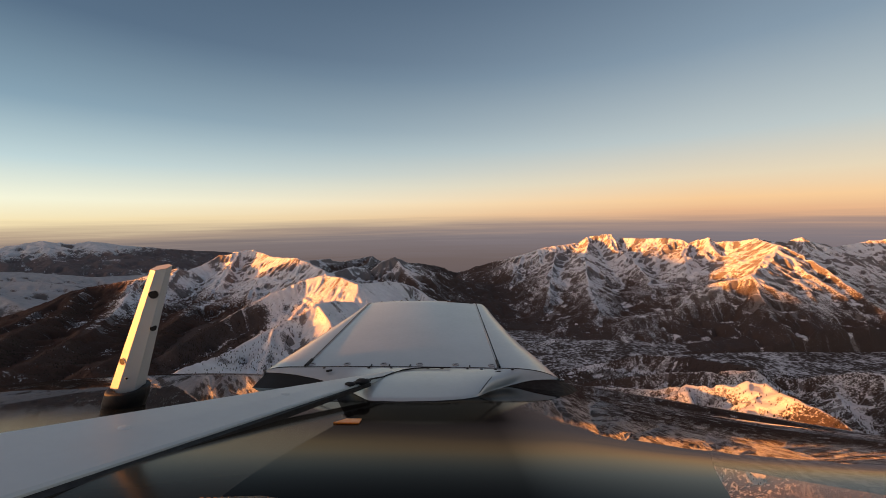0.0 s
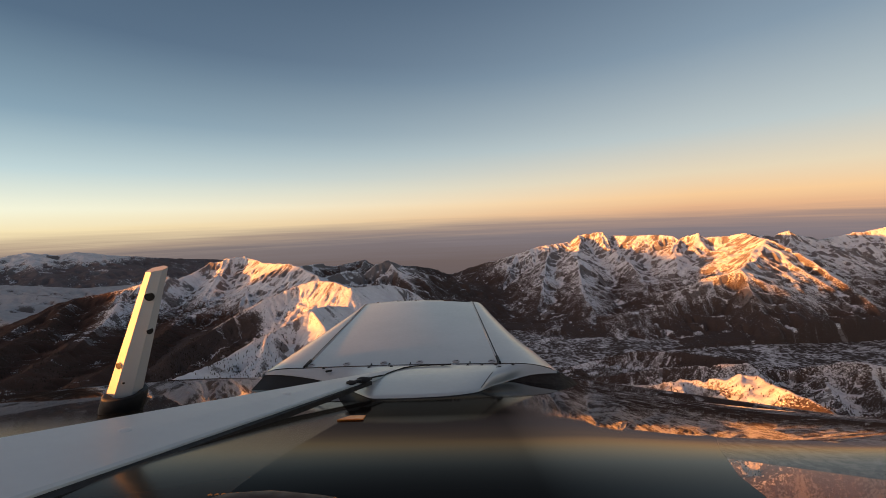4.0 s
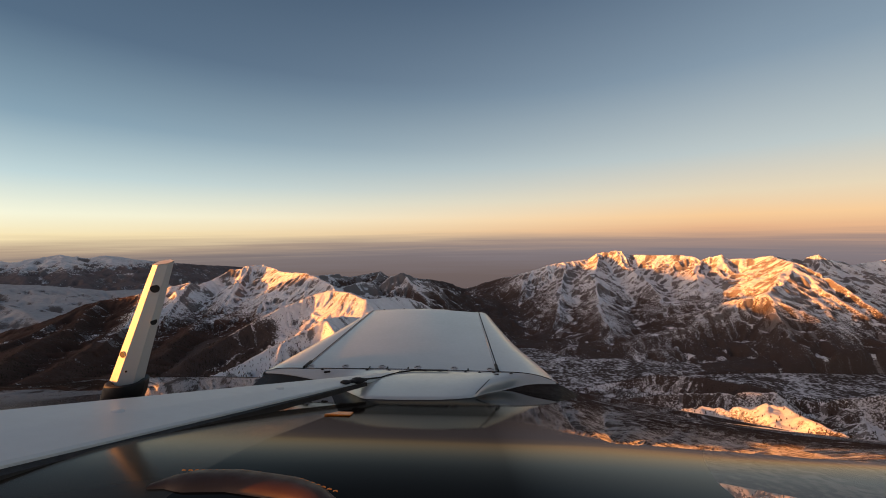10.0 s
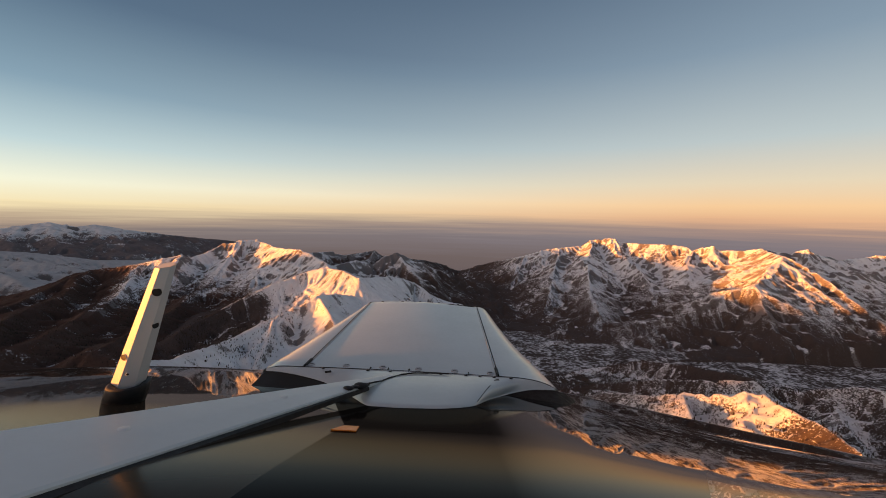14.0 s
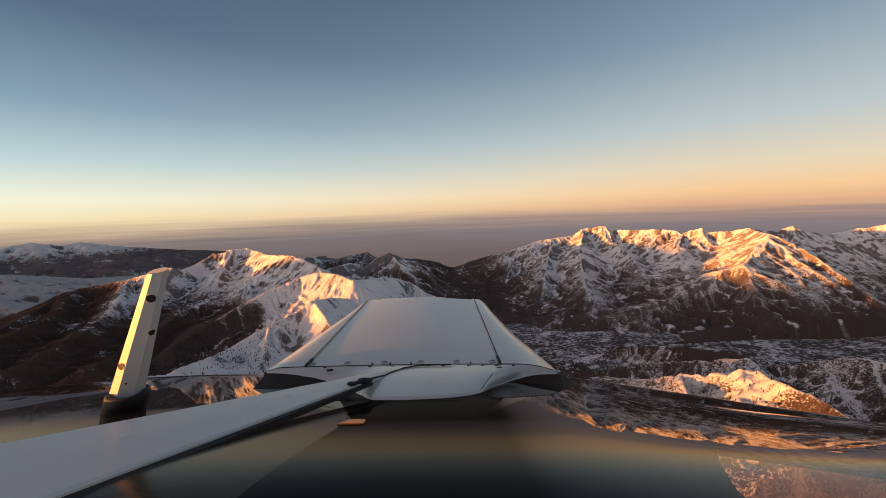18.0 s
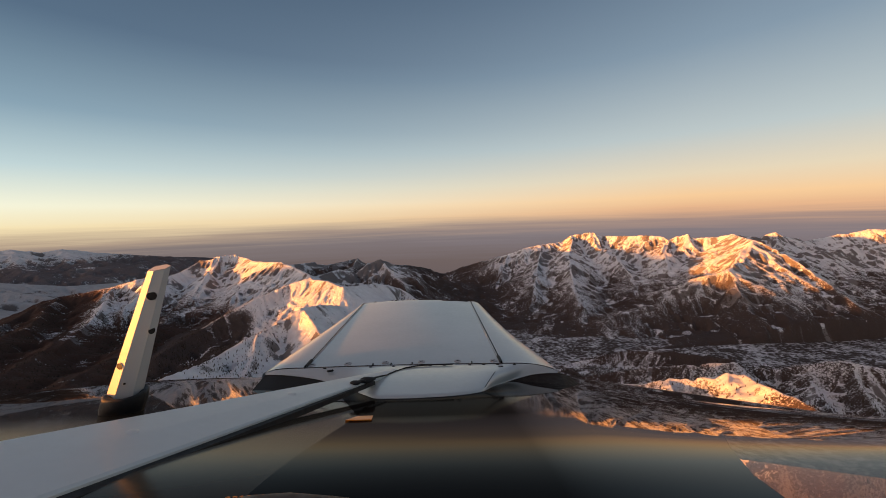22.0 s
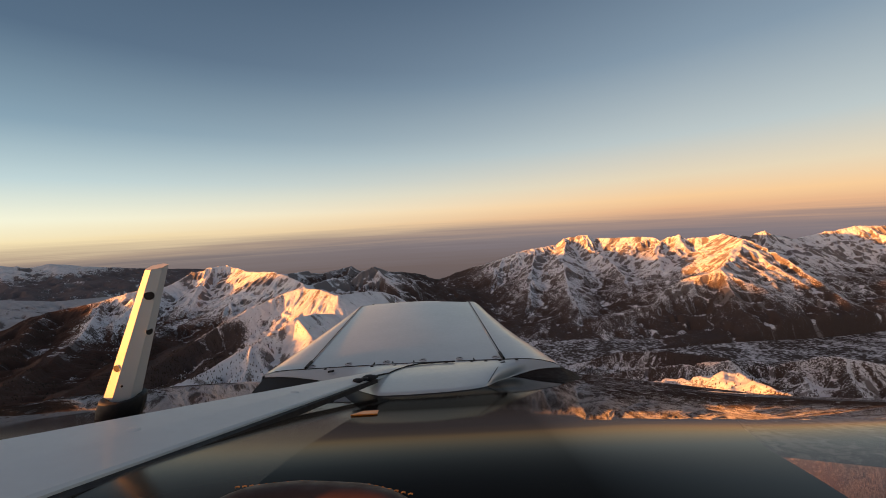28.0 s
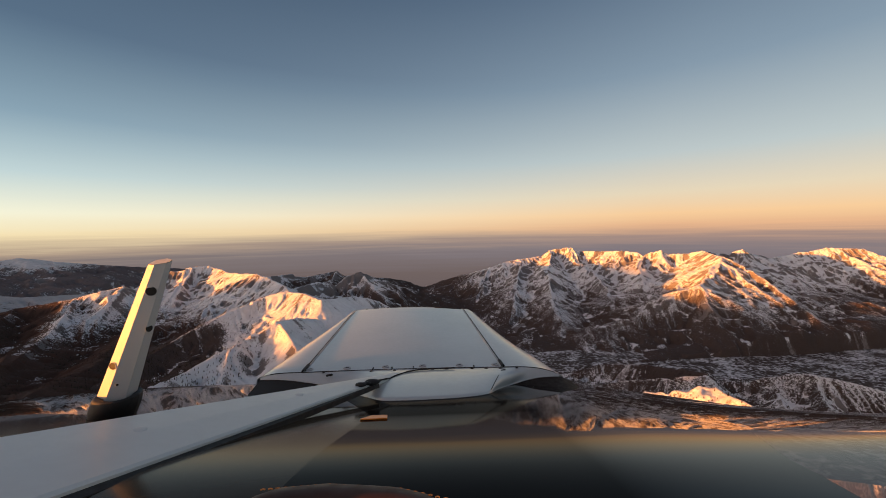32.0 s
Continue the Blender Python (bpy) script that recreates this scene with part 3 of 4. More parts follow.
# ---- conifers on the nearer slopes ----
def forest(name, field, count, box, line, seed, label, stray=0.03):
    """Many small conifers as one mesh, thinning out above the tree line."""
    rng = np.random.default_rng(seed)
    xs, ys, Z = field
    x, y = rng.uniform(box[0], box[1], count * 6), rng.uniform(box[2], box[3], count * 6)
    ix, iy = ((x - xs[0]) / (xs[1] - xs[0])).astype(int), ((y - ys[0]) / (ys[1] - ys[0])).astype(int)
    z = Z[iy, ix]
    grove = fbm(x / 70, y / 70, 4, seed) * 1.5 - 0.25
    keep = (z > 20) & (rng.random(len(x)) < np.clip((line - z) / 60 + 0.5, 0, 1) * np.clip(grove * 1.6 - 0.35 + stray - 0.03, stray, 1))
    x, y, z = x[keep][:count], y[keep][:count], z[keep][:count]
    h = rng.uniform(1.6, 3.6, len(x))
    r = h * rng.uniform(0.22, 0.32, len(x))
    turn = rng.uniform(0, 2, len(x))
    co = np.zeros((len(x), 10, 3))
    for tier, (lo, hi, wide) in enumerate(((0.0, 0.62, 1.0), (0.38, 1.0, 0.68))):
        for k in range(4):
            a = turn + k * math.pi / 2 + tier * 0.8
            co[:, tier * 5 + k] = np.stack([x + r * wide * np.cos(a), y + r * wide * np.sin(a), z - 0.5 + h * lo], -1)
        co[:, tier * 5 + 4] = np.stack([x, y, z - 0.5 + h * hi], -1)
    tri = np.array([[t * 5 + k, t * 5 + (k + 1) % 4, t * 5 + 4] for t in (0, 1) for k in range(4)])
    faces = (np.arange(len(x))[:, None, None] * 10 + tri[None]).reshape(-1, 3)
    me = bpy.data.meshes.new(name)
    me.vertices.add(len(x) * 10)
    me.vertices.foreach_set("co", co.astype(np.float32).ravel())
    me.loops.add(faces.size)
    me.loops.foreach_set("vertex_index", faces.astype(np.int32).ravel())
    me.polygons.add(len(faces))
    me.polygons.foreach_set("loop_start", np.arange(0, faces.size, 3, dtype=np.int32))
    me.update(calc_edges=True)
    me.materials.append(CONIFER)
    return tagged(new(name, me), label, "forest", kind="stuff")


forest("conifer_forest", near_field, 13000, (140, 740, 220, 830), 255, 3, "scattered dark conifers on snowy foothills")
forest("conifer_forest", slope_field, 9000, (-600, -240, 330, 900), 222, 8, "dark conifers along the foot of snowy hills", 0.0)
forest("conifer_forest", left_field, 30000, (-1450, -330, 310, 1300), 215, 4, "dense dark conifer forest on lower mountain slopes")

# ---- aircraft nose ----
# Axes of its own: x across, y ahead, z up from the eye; it flies slightly banked and turned.
AIR = Matrix.Translation(EYE) @ pose(0, 0, 0, 0, AIR_ROLL, AIR_YAW) @ pose(0, 0, 0, AIR_PITCH)
aircraft = new("aircraft")
aircraft.matrix_world = AIR
tagged(aircraft, "light aircraft nose with white engine cowling and glossy dark deck", "aircraft")


def deck_profile():
    """Middle line of the glossy deck: level near the eye, then falling away ahead."""
    ys = np.linspace(-0.5, 2.3, 140)
    slope = np.tan(np.radians(np.interp(ys, [-0.47, 0.31, 0.43, 0.51, 0.585, 0.74, 1.48, 1.8, 2.3], [0, 3, 8, 13, 16, 16.7, 16.7, 34, 60])))
    zs = np.concatenate([[0], np.cumsum(-(slope[1:] + slope[:-1]) / 2 * np.diff(ys))])
    return ys, zs - 0.347 - np.interp(0.43, ys, zs)


DECK_Y, DECK_Z = deck_profile()


def skin(x, y):
    """Height of the deck; it droops to the starboard side."""
    z = np.interp(y, DECK_Y, DECK_Z)
    port = np.clip((-np.asarray(x) - 0.62) / 0.6, 0, 1)
    z = z + 0.005 * (y - 1.25) * port * port * (3 - 2 * port)
    droop = np.clip((np.asarray(y) - 0.5) / 0.75, 0, 1)
    return z - droop * np.where(np.asarray(x) > 0.234, 0.17 * (np.sqrt((np.asarray(x) - 0.234) ** 2 + 0.0243) - 0.156), 0) - 0.06 * np.clip(-np.asarray(x) - 0.9, 0, None) ** 2


def grid_part(name, X, Y, Z, mat, label="", parent=None):
    ny, nx = X.shape
    co = np.stack([X, Y, Z], -1).reshape(-1, 3)
    i = (np.arange(ny - 1)[:, None] * nx + np.arange(nx - 1)[None]).reshape(-1)
    ob = mesh_object(name, co.tolist(), np.stack([i, i + 1, i + nx + 1, i + nx], -1).tolist(), mat, True, parent or aircraft)
    if label:
        ob["label"] = label
    return ob


def build_deck():
    """Dark skin with a clear quarter window let into its starboard side."""
    split = lambda y: np.interp(y, [0.0, 0.45, 0.52, 0.61, 0.727, 0.888, 1.1, 2.3], [0.33, 0.376, 0.408, 0.465, 0.532, 0.627, 0.8, 0.9])
    u = np.linspace(0, 1, 90)
    pane_end = 0.82
    rows = np.concatenate([DECK_Y[DECK_Y < pane_end], [pane_end], DECK_Y[DECK_Y > pane_end]])
    s = split(rows)[:, None]
    Y = np.repeat(rows[:, None], 90, 1)
    seam = np.interp(rows, [0.43, 0.79, 1.1, 1.48, 2.3], [-0.27, -0.205, -0.33, -0.6, -1.0])[:, None]
    wall = -(1.25 * np.clip(rows, 0, None) + 0.35)[:, None]
    X = wall + (seam - wall) * u[None]
    grid_part("deck", X, Y, skin(X, Y), DARK_BROWN, "glossy lacquered skin, brownish from reflections put into its colour")
    X = seam + (s - seam) * u[None]
    grid_part("deck", X, Y, skin(X, Y), DARK, "mirror-glossy dark painted skin")
    X2 = s + (3.6 - s) * u[None] ** 1.4
    ahead = rows >= pane_end
    grid_part("deck", X2[ahead], Y[ahead], skin(X2, Y)[ahead], DARK, "mirror-glossy dark painted skin")
    near = rows <= pane_end
    grid_part("quarter_window", X2[near], Y[near], skin(X2, Y)[near], GLASS, "clear curved acrylic window").visible_shadow = False


build_deck()


def loft(name, rows, mat, label="", parent=None, smooth=True):
    """A skin through rows of points, each row with the same count."""
    bm = bmesh.new()
    grid = [[bm.verts.new(tuple(map(float, q))) for q in r] for r in rows]
    for a, c in zip(grid, grid[1:]):
        for k in range(len(a) - 1):
            bm.faces.new((a[k], a[k + 1], c[k + 1], c[k]))
    return part(name, bm, mat, parent or aircraft, label, smooth)


def tube(name, path, radius, mat, parent, label="", seg=8):
    """A round rod along a line of points."""
    rows = []
    pts = [Vector(q) for q in path]
    for k, q in enumerate(pts):
        d = (pts[min(k + 1, len(pts) - 1)] - pts[max(k - 1, 0)]).normalized()
        a = d.orthogonal().normalized()
        c = d.cross(a)
        rows.append([q + radius * (math.cos(w) * a + math.sin(w) * c) for w in np.linspace(0, 2 * math.pi, seg + 1)])
    return loft(name, rows, mat, label, parent)


# Plan of the cowling: edges of the lid and of its two shoulders, from the hinge (y 1.3) forward.
HINGE, NOSE = 1.3, 2.42


def lid_edge(y, side):
    return float(np.interp(y, (HINGE, NOSE), (-0.493, -0.473) if side < 0 else (0.206, 0.201)))


def flank_edge(y, side):
    if side < 0:
        return float(np.interp(y, (HINGE, 1.44, 1.575, 1.9, 2.25, NOSE), (-0.637, -0.613, -0.593, -0.546, -0.497, -0.478)))
    return float(np.interp(y, (HINGE, 1.4, 1.49, 1.64, 1.8, 2.1, NOSE), (0.419, 0.400, 0.385, 0.352, 0.325, 0.290, 0.262)))


def cowl_top(x, y):
    """Height of the white cowling: a nearly flat lid, domed a little at the nose, and drooping shoulders."""
    t = (y - HINGE) / (NOSE - HINGE)
    left, right = lid_edge(y, -1), lid_edge(y, 1)
    edge = -0.535 - 0.009 * t - 0.03 * max(0.0, (y - 2.33) / 0.09) ** 2
    if left <= x <= right:
        u = (2 * x - left - right) / (right - left)
        return edge + (0.003 + 0.014 * t) * (1 - u * u)
    side = -1 if x < left else 1
    rim = left if side < 0 else right
    a = min(1.0, (x - rim) / (flank_edge(y, side) - rim))
    return edge - ((0.014 - 0.004 * t) * a ** 4 if side < 0 else (0.036 - 0.010 * t) * a ** 3)


def build_cowl():
    """Lid, two shoulders, and the fairing that carries them back until the rising skin swallows it."""
    rows = np.linspace(HINGE, NOSE, 34)
    lid = loft("lid", [[(x, y, cowl_top(x, y)) for x in np.linspace(lid_edge(y, -1), lid_edge(y, 1), 25)] for y in rows], WHITE, "flat white hinged cowling door")
    for side in (-1, 1):
        flank = []
        for y in rows:
            rim, far = lid_edge(y, side) + side * 0.005, flank_edge(y, side)
            row = [(x, y, cowl_top(x, y)) for x in np.linspace(rim, far, 18)]
            z = row[-1][2]
            row += [(far + side * 0.006, y, z - 0.006), (far + side * 0.009, y, z - 0.018), (far + side * 0.010, y, min(z - 0.03, float(skin(far, y)) - 0.05))]
            flank.append(row)
        loft("flank", flank, WHITE, "rounded white cowling shoulder")
    front = [(x, NOSE, cowl_top(x, NOSE)) for x in np.linspace(flank_edge(NOSE, -1), flank_edge(NOSE, 1), 40)]
    loft("nose_face", [[(q[0], q[1] + 0.05 * (1 - (1 - t) ** 2), q[2] - 0.25 * t) for q in front] for t in np.linspace(0, 1, 6)], WHITE)
    # outline of the fairing on the dark skin: across the middle, then sweeping forward to both corners
    across = (-0.637, -0.57, -0.50, -0.44, -0.38, -0.33, -0.28, -0.18, -0.06, 0.06, 0.14, 0.206, 0.26, 0.31, 0.36, 0.395, 0.419)
    aft_x = np.interp(np.linspace(-0.637, 0.419, 90), across, (-0.634, -0.575, -0.515, -0.440, -0.38, -0.324, -0.262, -0.200, -0.110, 0.0, 0.060, 0.108, 0.157, 0.23, 0.313, 0.376, 0.418))
    aft_y = np.interp(np.linspace(-0.637, 0.419, 90), across, (1.292, 1.280, 1.268, 1.250, 1.225, 1.188, 1.09, 0.990, 0.983, 0.998, 1.022, 1.060, 1.160, 1.258, 1.282, 1.290, 1.296))
    aft_z = np.interp(np.linspace(-0.637, 0.419, 90), across, (-0.549, -0.545, -0.546, -0.551, -0.554, -0.559, -0.530, -0.499, -0.498, -0.502, -0.509, -0.520, -0.551, -0.577, -0.566, -0.566, -0.570))
    ease = np.array([0.25, 0.5, 0.25])
    aft_x, aft_y, aft_z = (np.convolve(np.pad(np.convolve(np.pad(a, 1, mode="edge"), ease, "valid"), 1, mode="edge"), ease, "valid") for a in (aft_x, aft_y, aft_z))
    hinge_x = np.linspace(-0.637, 0.419, 90)
    back = []
    for v in np.linspace(0, 1, 16):
        row = []
        for hx, ax, ay, az in zip(hinge_x, aft_x, aft_y, aft_z):
            hz = cowl_top(hx, HINGE) - 0.001
            lie = max(az, float(skin(ax, ay)) + 0.003)
            row.append((hx + (ax - hx) * v, HINGE - 0.003 + (ay - HINGE + 0.003) * v, hz + (lie - hz) * v + 0.004 * math.sin(math.pi * v) * min(1.0, (HINGE - ay) / 0.2)))
        back.append(row)
    rim = back[-1]
    back.append([(x, y - 0.003, z - 0.003) for x, y, z in rim])
    apron = loft("apron", back, WHITE, "white fairing between door hinge and dark skin")
    board = [(rim[-1][0] + 0.10 * k, rim[-1][1] + 0.05 * k, rim[-1][2] + (float(skin(rim[-1][0] + 0.10 * k, rim[-1][1] + 0.05 * k)) - rim[-1][2]) * k) for k in np.linspace(0.1, 1, 6)]

    def fillet(columns, mat, label):
        rows = []
        for v in np.linspace(0, 1, 8):
            row = []
            for x, y, z in columns:
                reach = 0.01 + 2.2 * max(0.0, z - float(skin(x, y)))
                foot = float(skin(x, y - 0.003 - reach)) - 0.003
                row.append((x, y - 0.003 - reach * v, z - 0.004 + (foot - z + 0.004) * v ** 0.8))
            rows.append(row)
        loft("fillet", rows, mat, label)

    fillet(rim[:64], DARK_BROWN, "glossy brown fillet below the hinge's end")
    # added matte fill, coloured like the dark reflection beside the fairing
    fillet(rim[63:] + board, REFLECTION_DARK, "added matte dark fillet in place of the deck's dark reflection")
    on = lambda x, y, lift=0.0: (x, y, cowl_top(x, y) + lift)
    k = int(np.argmin(abs(hinge_x - 0.206)))
    tube("seam", [Vector(r[k]) + Vector((0, 0, 0.0005)) for r in back[6:15]], 0.0012, NEAR_BLACK, apron, "thin panel seam", 5)
    # dark gap along both sides of the lid, with a bright edge strip and a rubber stop
    for side in (-1, 1):
        tube("seam", [on(lid_edge(y, side) + side * 0.0025, y, -0.001) for y in np.linspace(HINGE, 2.4, 24)], 0.0019, NEAR_BLACK, lid, "dark gap beside the door", 6)
        tube("edge_strip", [on(lid_edge(y, side) - side * 0.005, y, 0.0008) for y in np.linspace(1.36, 2.4, 24)], 0.0022, STEEL, lid, "bright worn door edge", 6)
        tube("stop", [on(lid_edge(y, side) - side * 0.001, y, 0.003) for y in (HINGE + 0.002, 1.33, 1.362)], 0.006, RUBBER, lid, "black rubber stop", 8)
    tube("hinge", [on(x, HINGE - 0.001, 0.0004) for x in np.linspace(-0.60, 0.395, 60)], 0.0013, NEAR_BLACK, lid, "thin dark hinge line", 6)
    # hinge knuckles that stand across the line
    for x in (-0.255, -0.19, -0.115, 0.10):
        tube("knuckle", [on(x, HINGE + 0.012, 0.002), on(x, HINGE - 0.004, 0.002)], 0.0028, NEAR_BLACK, lid, "small dark hinge knuckle", 6)
    # round quarter-turn fasteners ahead of the hinge line
    for x in (-0.476, -0.347, -0.213, -0.082, 0.050, 0.180):
        bm = bmesh.new()
        bmesh.ops.create_cone(bm, cap_ends=True, segments=20, radius1=0.0145, radius2=0.012, depth=0.004, matrix=Matrix.Translation(on(x, 1.322, 0.0008)))
        f = part("fastener", bm, STEEL, lid, "oval quarter-turn fastener")
        bm = bmesh.new()
        bmesh.ops.create_cube(bm, size=1, matrix=Matrix.Translation(on(x, 1.322, 0.0032)) @ pose(0, 0, 0, 0, 0, 20) @ Matrix.Diagonal((0.014, 0.0028, 0.001, 1)))
        part("slot", bm, NEAR_BLACK, f)
    # small screws along the front edge and a hatch outline
    for x in (-0.405, -0.275, -0.16, -0.04, 0.085, 0.17):
        bm = bmesh.new()
        bmesh.ops.create_uvsphere(bm, u_segments=10, v_segments=6, radius=0.0085, matrix=Matrix.Translation(on(x, 2.375, 0.0)) @ Matrix.Diagonal((1, 1, 0.6, 1)))
        part("screw", bm, NEAR_BLACK, lid, smooth=True)
    tube("hatch_line", [on(0.02, 2.38, 0.0005), on(0.02, 2.335, 0.0005), on(0.10, 2.335, 0.0005), on(0.185, 2.335, 0.0005)], 0.0022, NEAR_BLACK, lid, "outline of a small hatch", 6)
    for x in (-0.42, -0.26, -0.18, -0.05, 0.0, 0.09, 0.14, 0.19, 0.25):
        bm = bmesh.new()
        bmesh.ops.create_uvsphere(bm, u_segments=8, v_segments=5, radius=0.004, matrix=Matrix.Translation((x, 1.285, cowl_top(x, HINGE) + 0.0015)) @ Matrix.Diagonal((1.6, 1, 0.5, 1)))
        part("rivet", bm, NEAR_BLACK, apron, smooth=True)
    # two dark clips on the fairing
    for x, y in ((-0.395, 1.262), (0.195, 1.262)):
        bm = bmesh.new()
        bmesh.ops.create_cube(bm, size=1, matrix=Matrix.Translation((x, y, cowl_top(x, HINGE) + 0.001)) @ pose(0, 0, 0, 0, 0, 25) @ Matrix.Diagonal((0.022, 0.008, 0.006, 1)))
        bmesh.ops.bevel(bm, geom=bm.edges[:], offset=0.0015, segments=2, affect="EDGES")
        part("clip", bm, NEAR_BLACK, apron, "small dark metal clip")


build_cowl()


def build_strut():
    """Flat tapered strut from the fairing back past the eye, standing clear of the skin on a foot."""
    a, c = Vector((-0.165, 1.25, -0.528)), Vector((-0.589, 0.465, -0.327))
    run = (c - a) * 1.35
    d = run.normalized()
    n = Vector((d.y, -d.x, 0)).normalized()
    if n.x > 0:
        n = -n
    rows, under = [], []
    for t in np.linspace(0, 1, 24):
        q = a + run * t
        wide, th = 0.016 + 0.255 * t, 0.010 + 0.006 * t
        q = q + n * 0.010 * t
        prof = [(-0.5, -0.002), (-0.47, 0.001), (0, 0.0025), (0.47, 0.001), (0.5, -0.002), (0.5, -th), (-0.5, -th), (-0.5, -0.002)]
        rows.append([q + n * wide * u + Vector((0, 0, dz + 0.06 * wide * u)) for u, dz in prof])
        if t > 0.12:
            under.append([q + n * wide * u + Vector((0, 0, dz + 0.06 * wide * u)) for u, dz in ((-0.585, -0.006), (-0.60, -th - 0.006), (-0.40, -th - 0.006), (-0.40, -0.006), (-0.585, -0.006))])
    strut = loft("strut", rows, BAR, "grey-white flat metal strut", smooth=False)
    loft("strip", under, RUBBER, "dark rubber strip under the edge", strut, False)
    for t, off, r in ((0.36, 0.05, 0.012), (0.62, 0.1, 0.012), (0.14, 0.0, 0.007)):
        q = a + run * t + n * off * 0.2
        bm = bmesh.new()
        bmesh.ops.create_uvsphere(bm, u_segments=14, v_segments=8, radius=r, matrix=Matrix.Translation(q + Vector((0, 0, 0.001))) @ Matrix.Diagonal((1, 1, 0.35, 1)))
        part("bolt", bm, BAR, strut, "domed bolt head", True)
    # grimy clamp and cable that tie the strut to the fairing
    rim = lambda t: a + run * t + n * (0.010 * t - 0.5 * (0.016 + 0.255 * t)) + Vector((0, 0, 0.004))
    for t, r, side in ((0.205, 0.010, 0.004), (0.165, 0.014, -0.004), (0.185, 0.008, 0.0), (0.15, 0.009, -0.006)):
        bm = bmesh.new()
        bmesh.ops.create_icosphere(bm, subdivisions=2, radius=r, matrix=Matrix.Translation(rim(t) + n * side) @ Matrix.Diagonal((1.5, 0.9, 0.65, 1)))
        for v in bm.verts:
            v.co += Vector((noise.noise(v.co * 90), noise.noise(v.co * 80 + Vector((3, 1, 2))), 0)) * 0.003
        part("clamp", bm, RUBBER, strut, "dark grimy clamp", True)
    over = lambda x, y: (x, y, -0.535 + (1.3 - y) * 0.115 + 0.006)
    tube("cable", [tuple(rim(0.16)), over(-0.19, 1.175), over(-0.165, 1.215), over(-0.135, 1.25), over(-0.095, 1.272), over(-0.04, 1.282), over(0.03, 1.284)], 0.0026, NEAR_BLACK, strut, "dark bonding cable")
    q = a + run * 0.97
    bm = bmesh.new()
    bmesh.ops.create_cone(bm, cap_ends=True, segments=18, radius1=0.05, radius2=0.035, depth=0.12, matrix=Matrix.Translation((q.x, q.y, q.z - 0.06)))
    part("foot", bm, STEEL, strut, "metal foot", True)


build_strut()


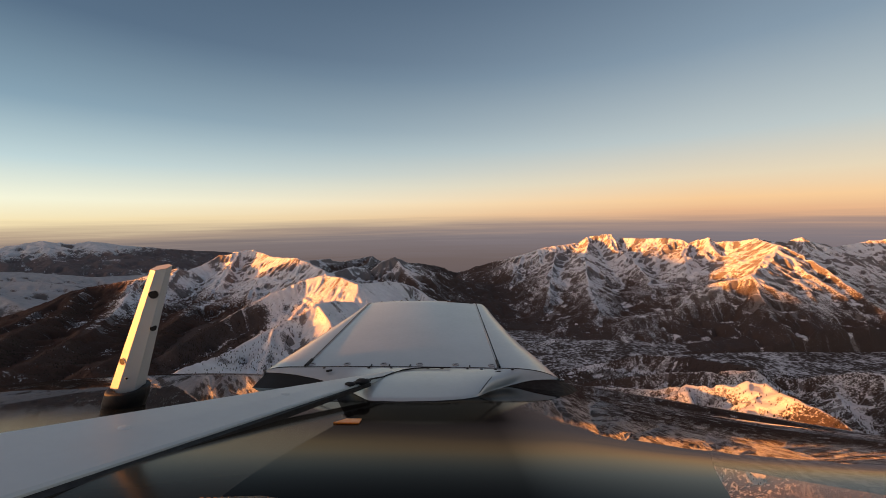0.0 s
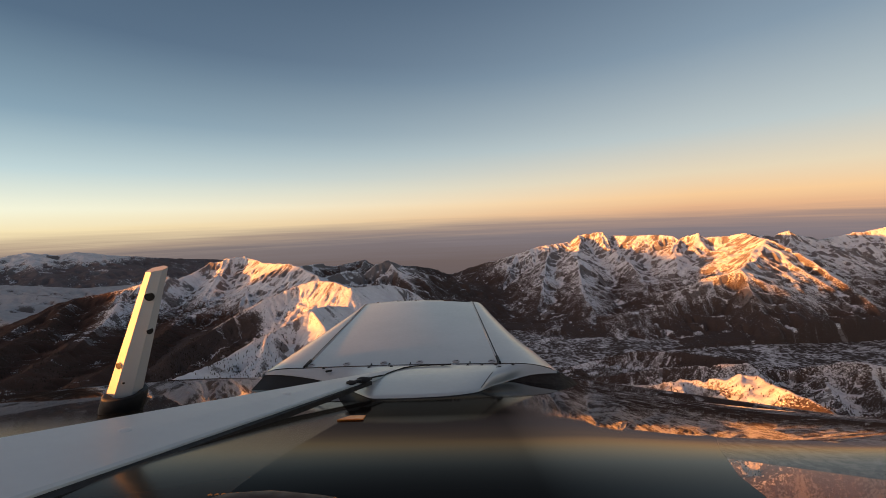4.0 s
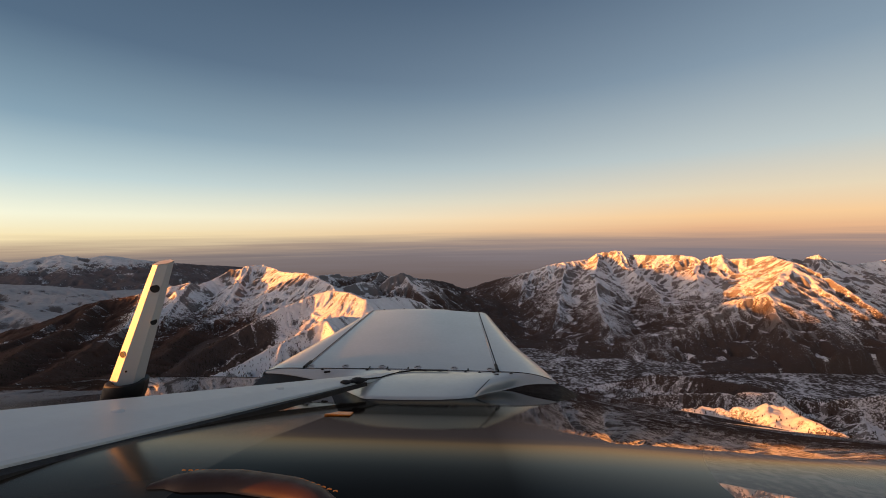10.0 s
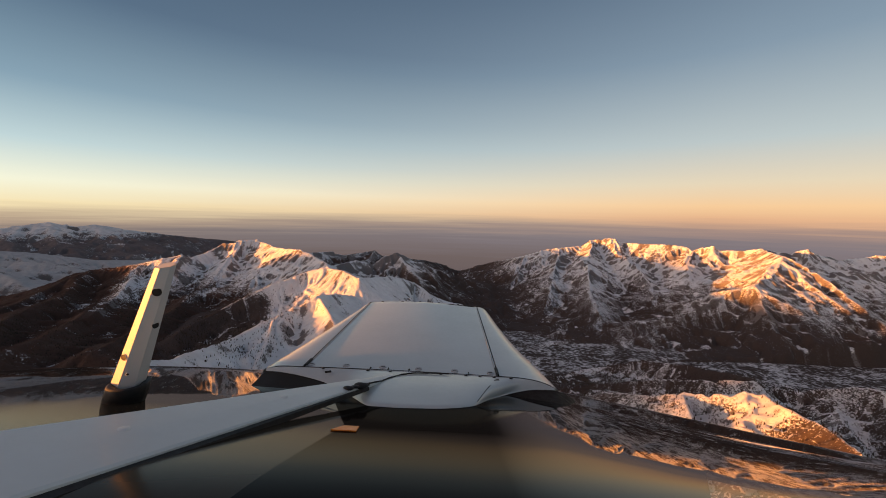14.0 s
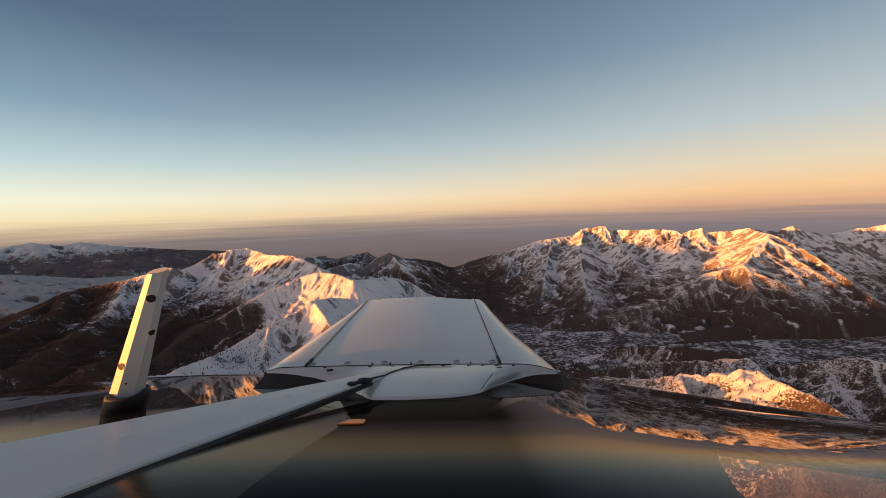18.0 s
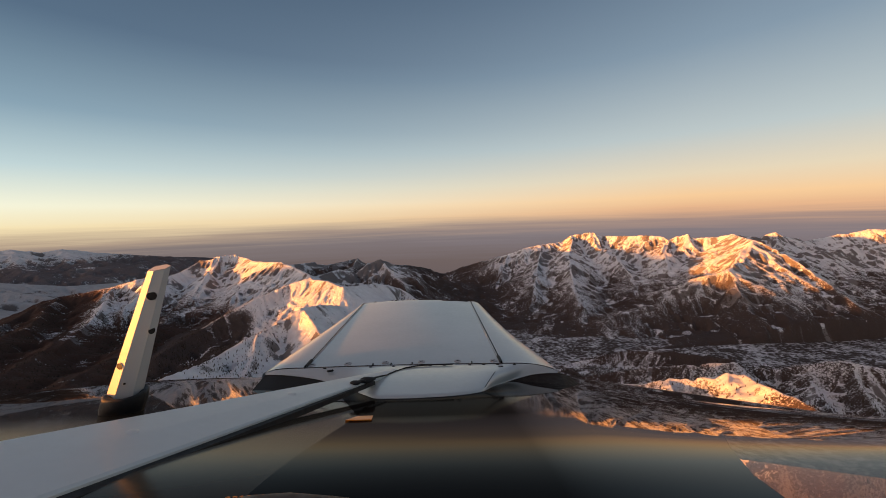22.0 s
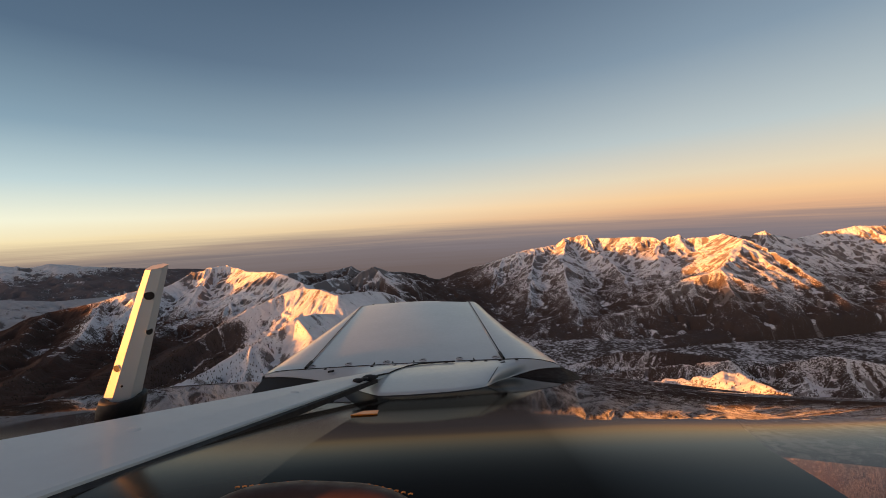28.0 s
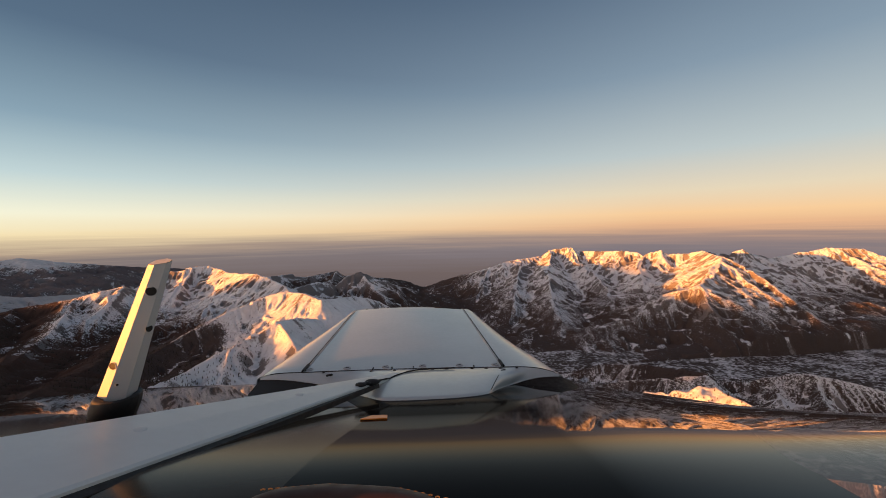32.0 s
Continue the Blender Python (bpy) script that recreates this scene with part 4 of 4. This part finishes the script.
def build_mast():
    base, top = Vector((-0.797, 0.906, -0.462)), Vector((-0.691, 0.915, -0.126))
    prof = [(-1.0, -0.27), (-0.45, -0.37), (0.30, -0.04), (0.48, 0.52), (-0.1, 0.8), (-0.85, 0.38)]
    rows = []
    for t in np.linspace(0, 1, 8):
        c = base.lerp(top, t)
        w = 0.0450 - 0.0180 * t
        rows.append([(c.x + w * p, c.y + w * q, c.z + 0.010 * t * q) for p, q in prof + prof[:1]])
    mast = loft("mast", rows, CREAM, "cream-painted hollow mast with drilled holes", smooth=False)
    w = 0.0450 - 0.0180
    lid_rows = [[(top.x + w * k * p, top.y + w * k * q, top.z + 0.010 * q * k + 0.001) for p, q in prof + prof[:1]] for k in (1.02, 0.7, 0.02)]
    loft("end_cap", lid_rows, CREAM, "pale flat end cap", mast, False)
    # holes on the faces: dark discs that stand in for the shade inside
    for t, k, s, r in ((0.81, 1, 0.52, 0.0105), (0.55, 2, 0.30, 0.0085), (0.31, 0, 0.5, 0.0080), (0.18, 1, 0.35, 0.003)):
        c = base.lerp(top, t)
        w = 0.0450 - 0.0180 * t
        p0, p1 = (Vector((c.x + w * prof[k][0], c.y + w * prof[k][1], c.z)), Vector((c.x + w * prof[k + 1][0], c.y + w * prof[k + 1][1], c.z)))
        at, along = p0.lerp(p1, s), (p1 - p0).normalized()
        out = Vector((along.y, -along.x, 0)).normalized()
        m = Matrix.Translation(at + out * 0.0004) @ out.to_track_quat("Z", "Y").to_matrix().to_4x4()
        bm = bmesh.new()
        bmesh.ops.create_cone(bm, cap_ends=True, segments=18, radius1=r, radius2=r, depth=0.0012, matrix=m)
        hole = part("hole", bm, NEAR_BLACK, mast, "dark disc for a drilled hole")
        ring = [m @ Vector((r * 1.06 * math.cos(w2), r * 1.06 * math.sin(w2), 0.0006)) for w2 in np.linspace(0, 2 * math.pi, 19)]
        tube("rim", ring, 0.0006, CREAM, hole, "", 5)
    rings = []
    for z, r in ((-0.504, 0.026), (-0.498, 0.037), (-0.484, 0.0440), (-0.456, 0.0470), (-0.430, 0.0455), (-0.426, 0.042), (-0.432, 0.026)):
        rings.append([(-0.803 + (z + 0.47) * 0.3 + r * math.cos(w), 0.906 + r * math.sin(w), z) for w in np.linspace(0, 2 * math.pi, 25)])
    loft("boot", rings, RUBBER, "black rubber boot", mast)
    bm = bmesh.new()
    bmesh.ops.create_cone(bm, cap_ends=True, segments=18, radius1=0.022, radius2=0.022, depth=0.06, matrix=Matrix.Translation((-0.815, 0.906, -0.520)))
    part("spigot", bm, STEEL, mast, "short grey spigot", True)


build_mast()


# Orange patch laid on the skin as the low sun's reflection.
def build_amber_glint():
    z = lambda x, y: float(skin(x, y)) + 0.003
    quad = [(-0.222, 0.746), (-0.203, 0.780), (-0.170, 0.780), (-0.168, 0.746)]
    bm = bmesh.new()
    top = [bm.verts.new((x, y, z(x, y))) for x, y in quad]
    low = [bm.verts.new((x, y, z(x, y) - 0.0025)) for x, y in quad]
    bm.faces.new(top)
    for k in range(4):
        bm.faces.new((top[k], low[k], low[(k + 1) % 4], top[(k + 1) % 4]))
    part("glint_patch", bm, AMBER, aircraft, "small amber trapezoid patch painted as a sun reflection")


build_amber_glint()


def build_coaming():
    """Padded leather edge with a line of stitches, at the foot of the dark skin."""
    rows = []
    line = lambda x: float(np.interp(x, (-0.31, -0.287, -0.212, -0.133, -0.06), (0.396, 0.409, 0.412, 0.396, 0.362)))
    for x in np.linspace(-0.305, -0.06, 30):
        yc = line(x) + 0.004 * noise.noise(Vector((x * 9, 0, 0)))
        fat = 0.25 + 0.75 * min(1, (x + 0.305) / 0.04, (-0.06 - x) / 0.04)
        rows.append([(x, yc + 0.020 * fat * math.cos(w), float(skin(x, yc)) + 0.001 + 0.009 * fat * math.sin(w)) for w in np.linspace(-0.3, math.pi, 9)])
    roll = loft("coaming", rows, LEATHER, "stitched brown leather coaming")
    for k in range(26):
        x = -0.285 + k * 0.0080
        yc = line(x) + 0.014
        z = float(skin(x, yc)) + 0.0075
        tube("stitch", [(x, yc, z), (x + 0.0025, yc + 0.0005, z + 0.0006), (x + 0.005, yc, z)], 0.0009, THREAD, roll, "", 5)


build_coaming()
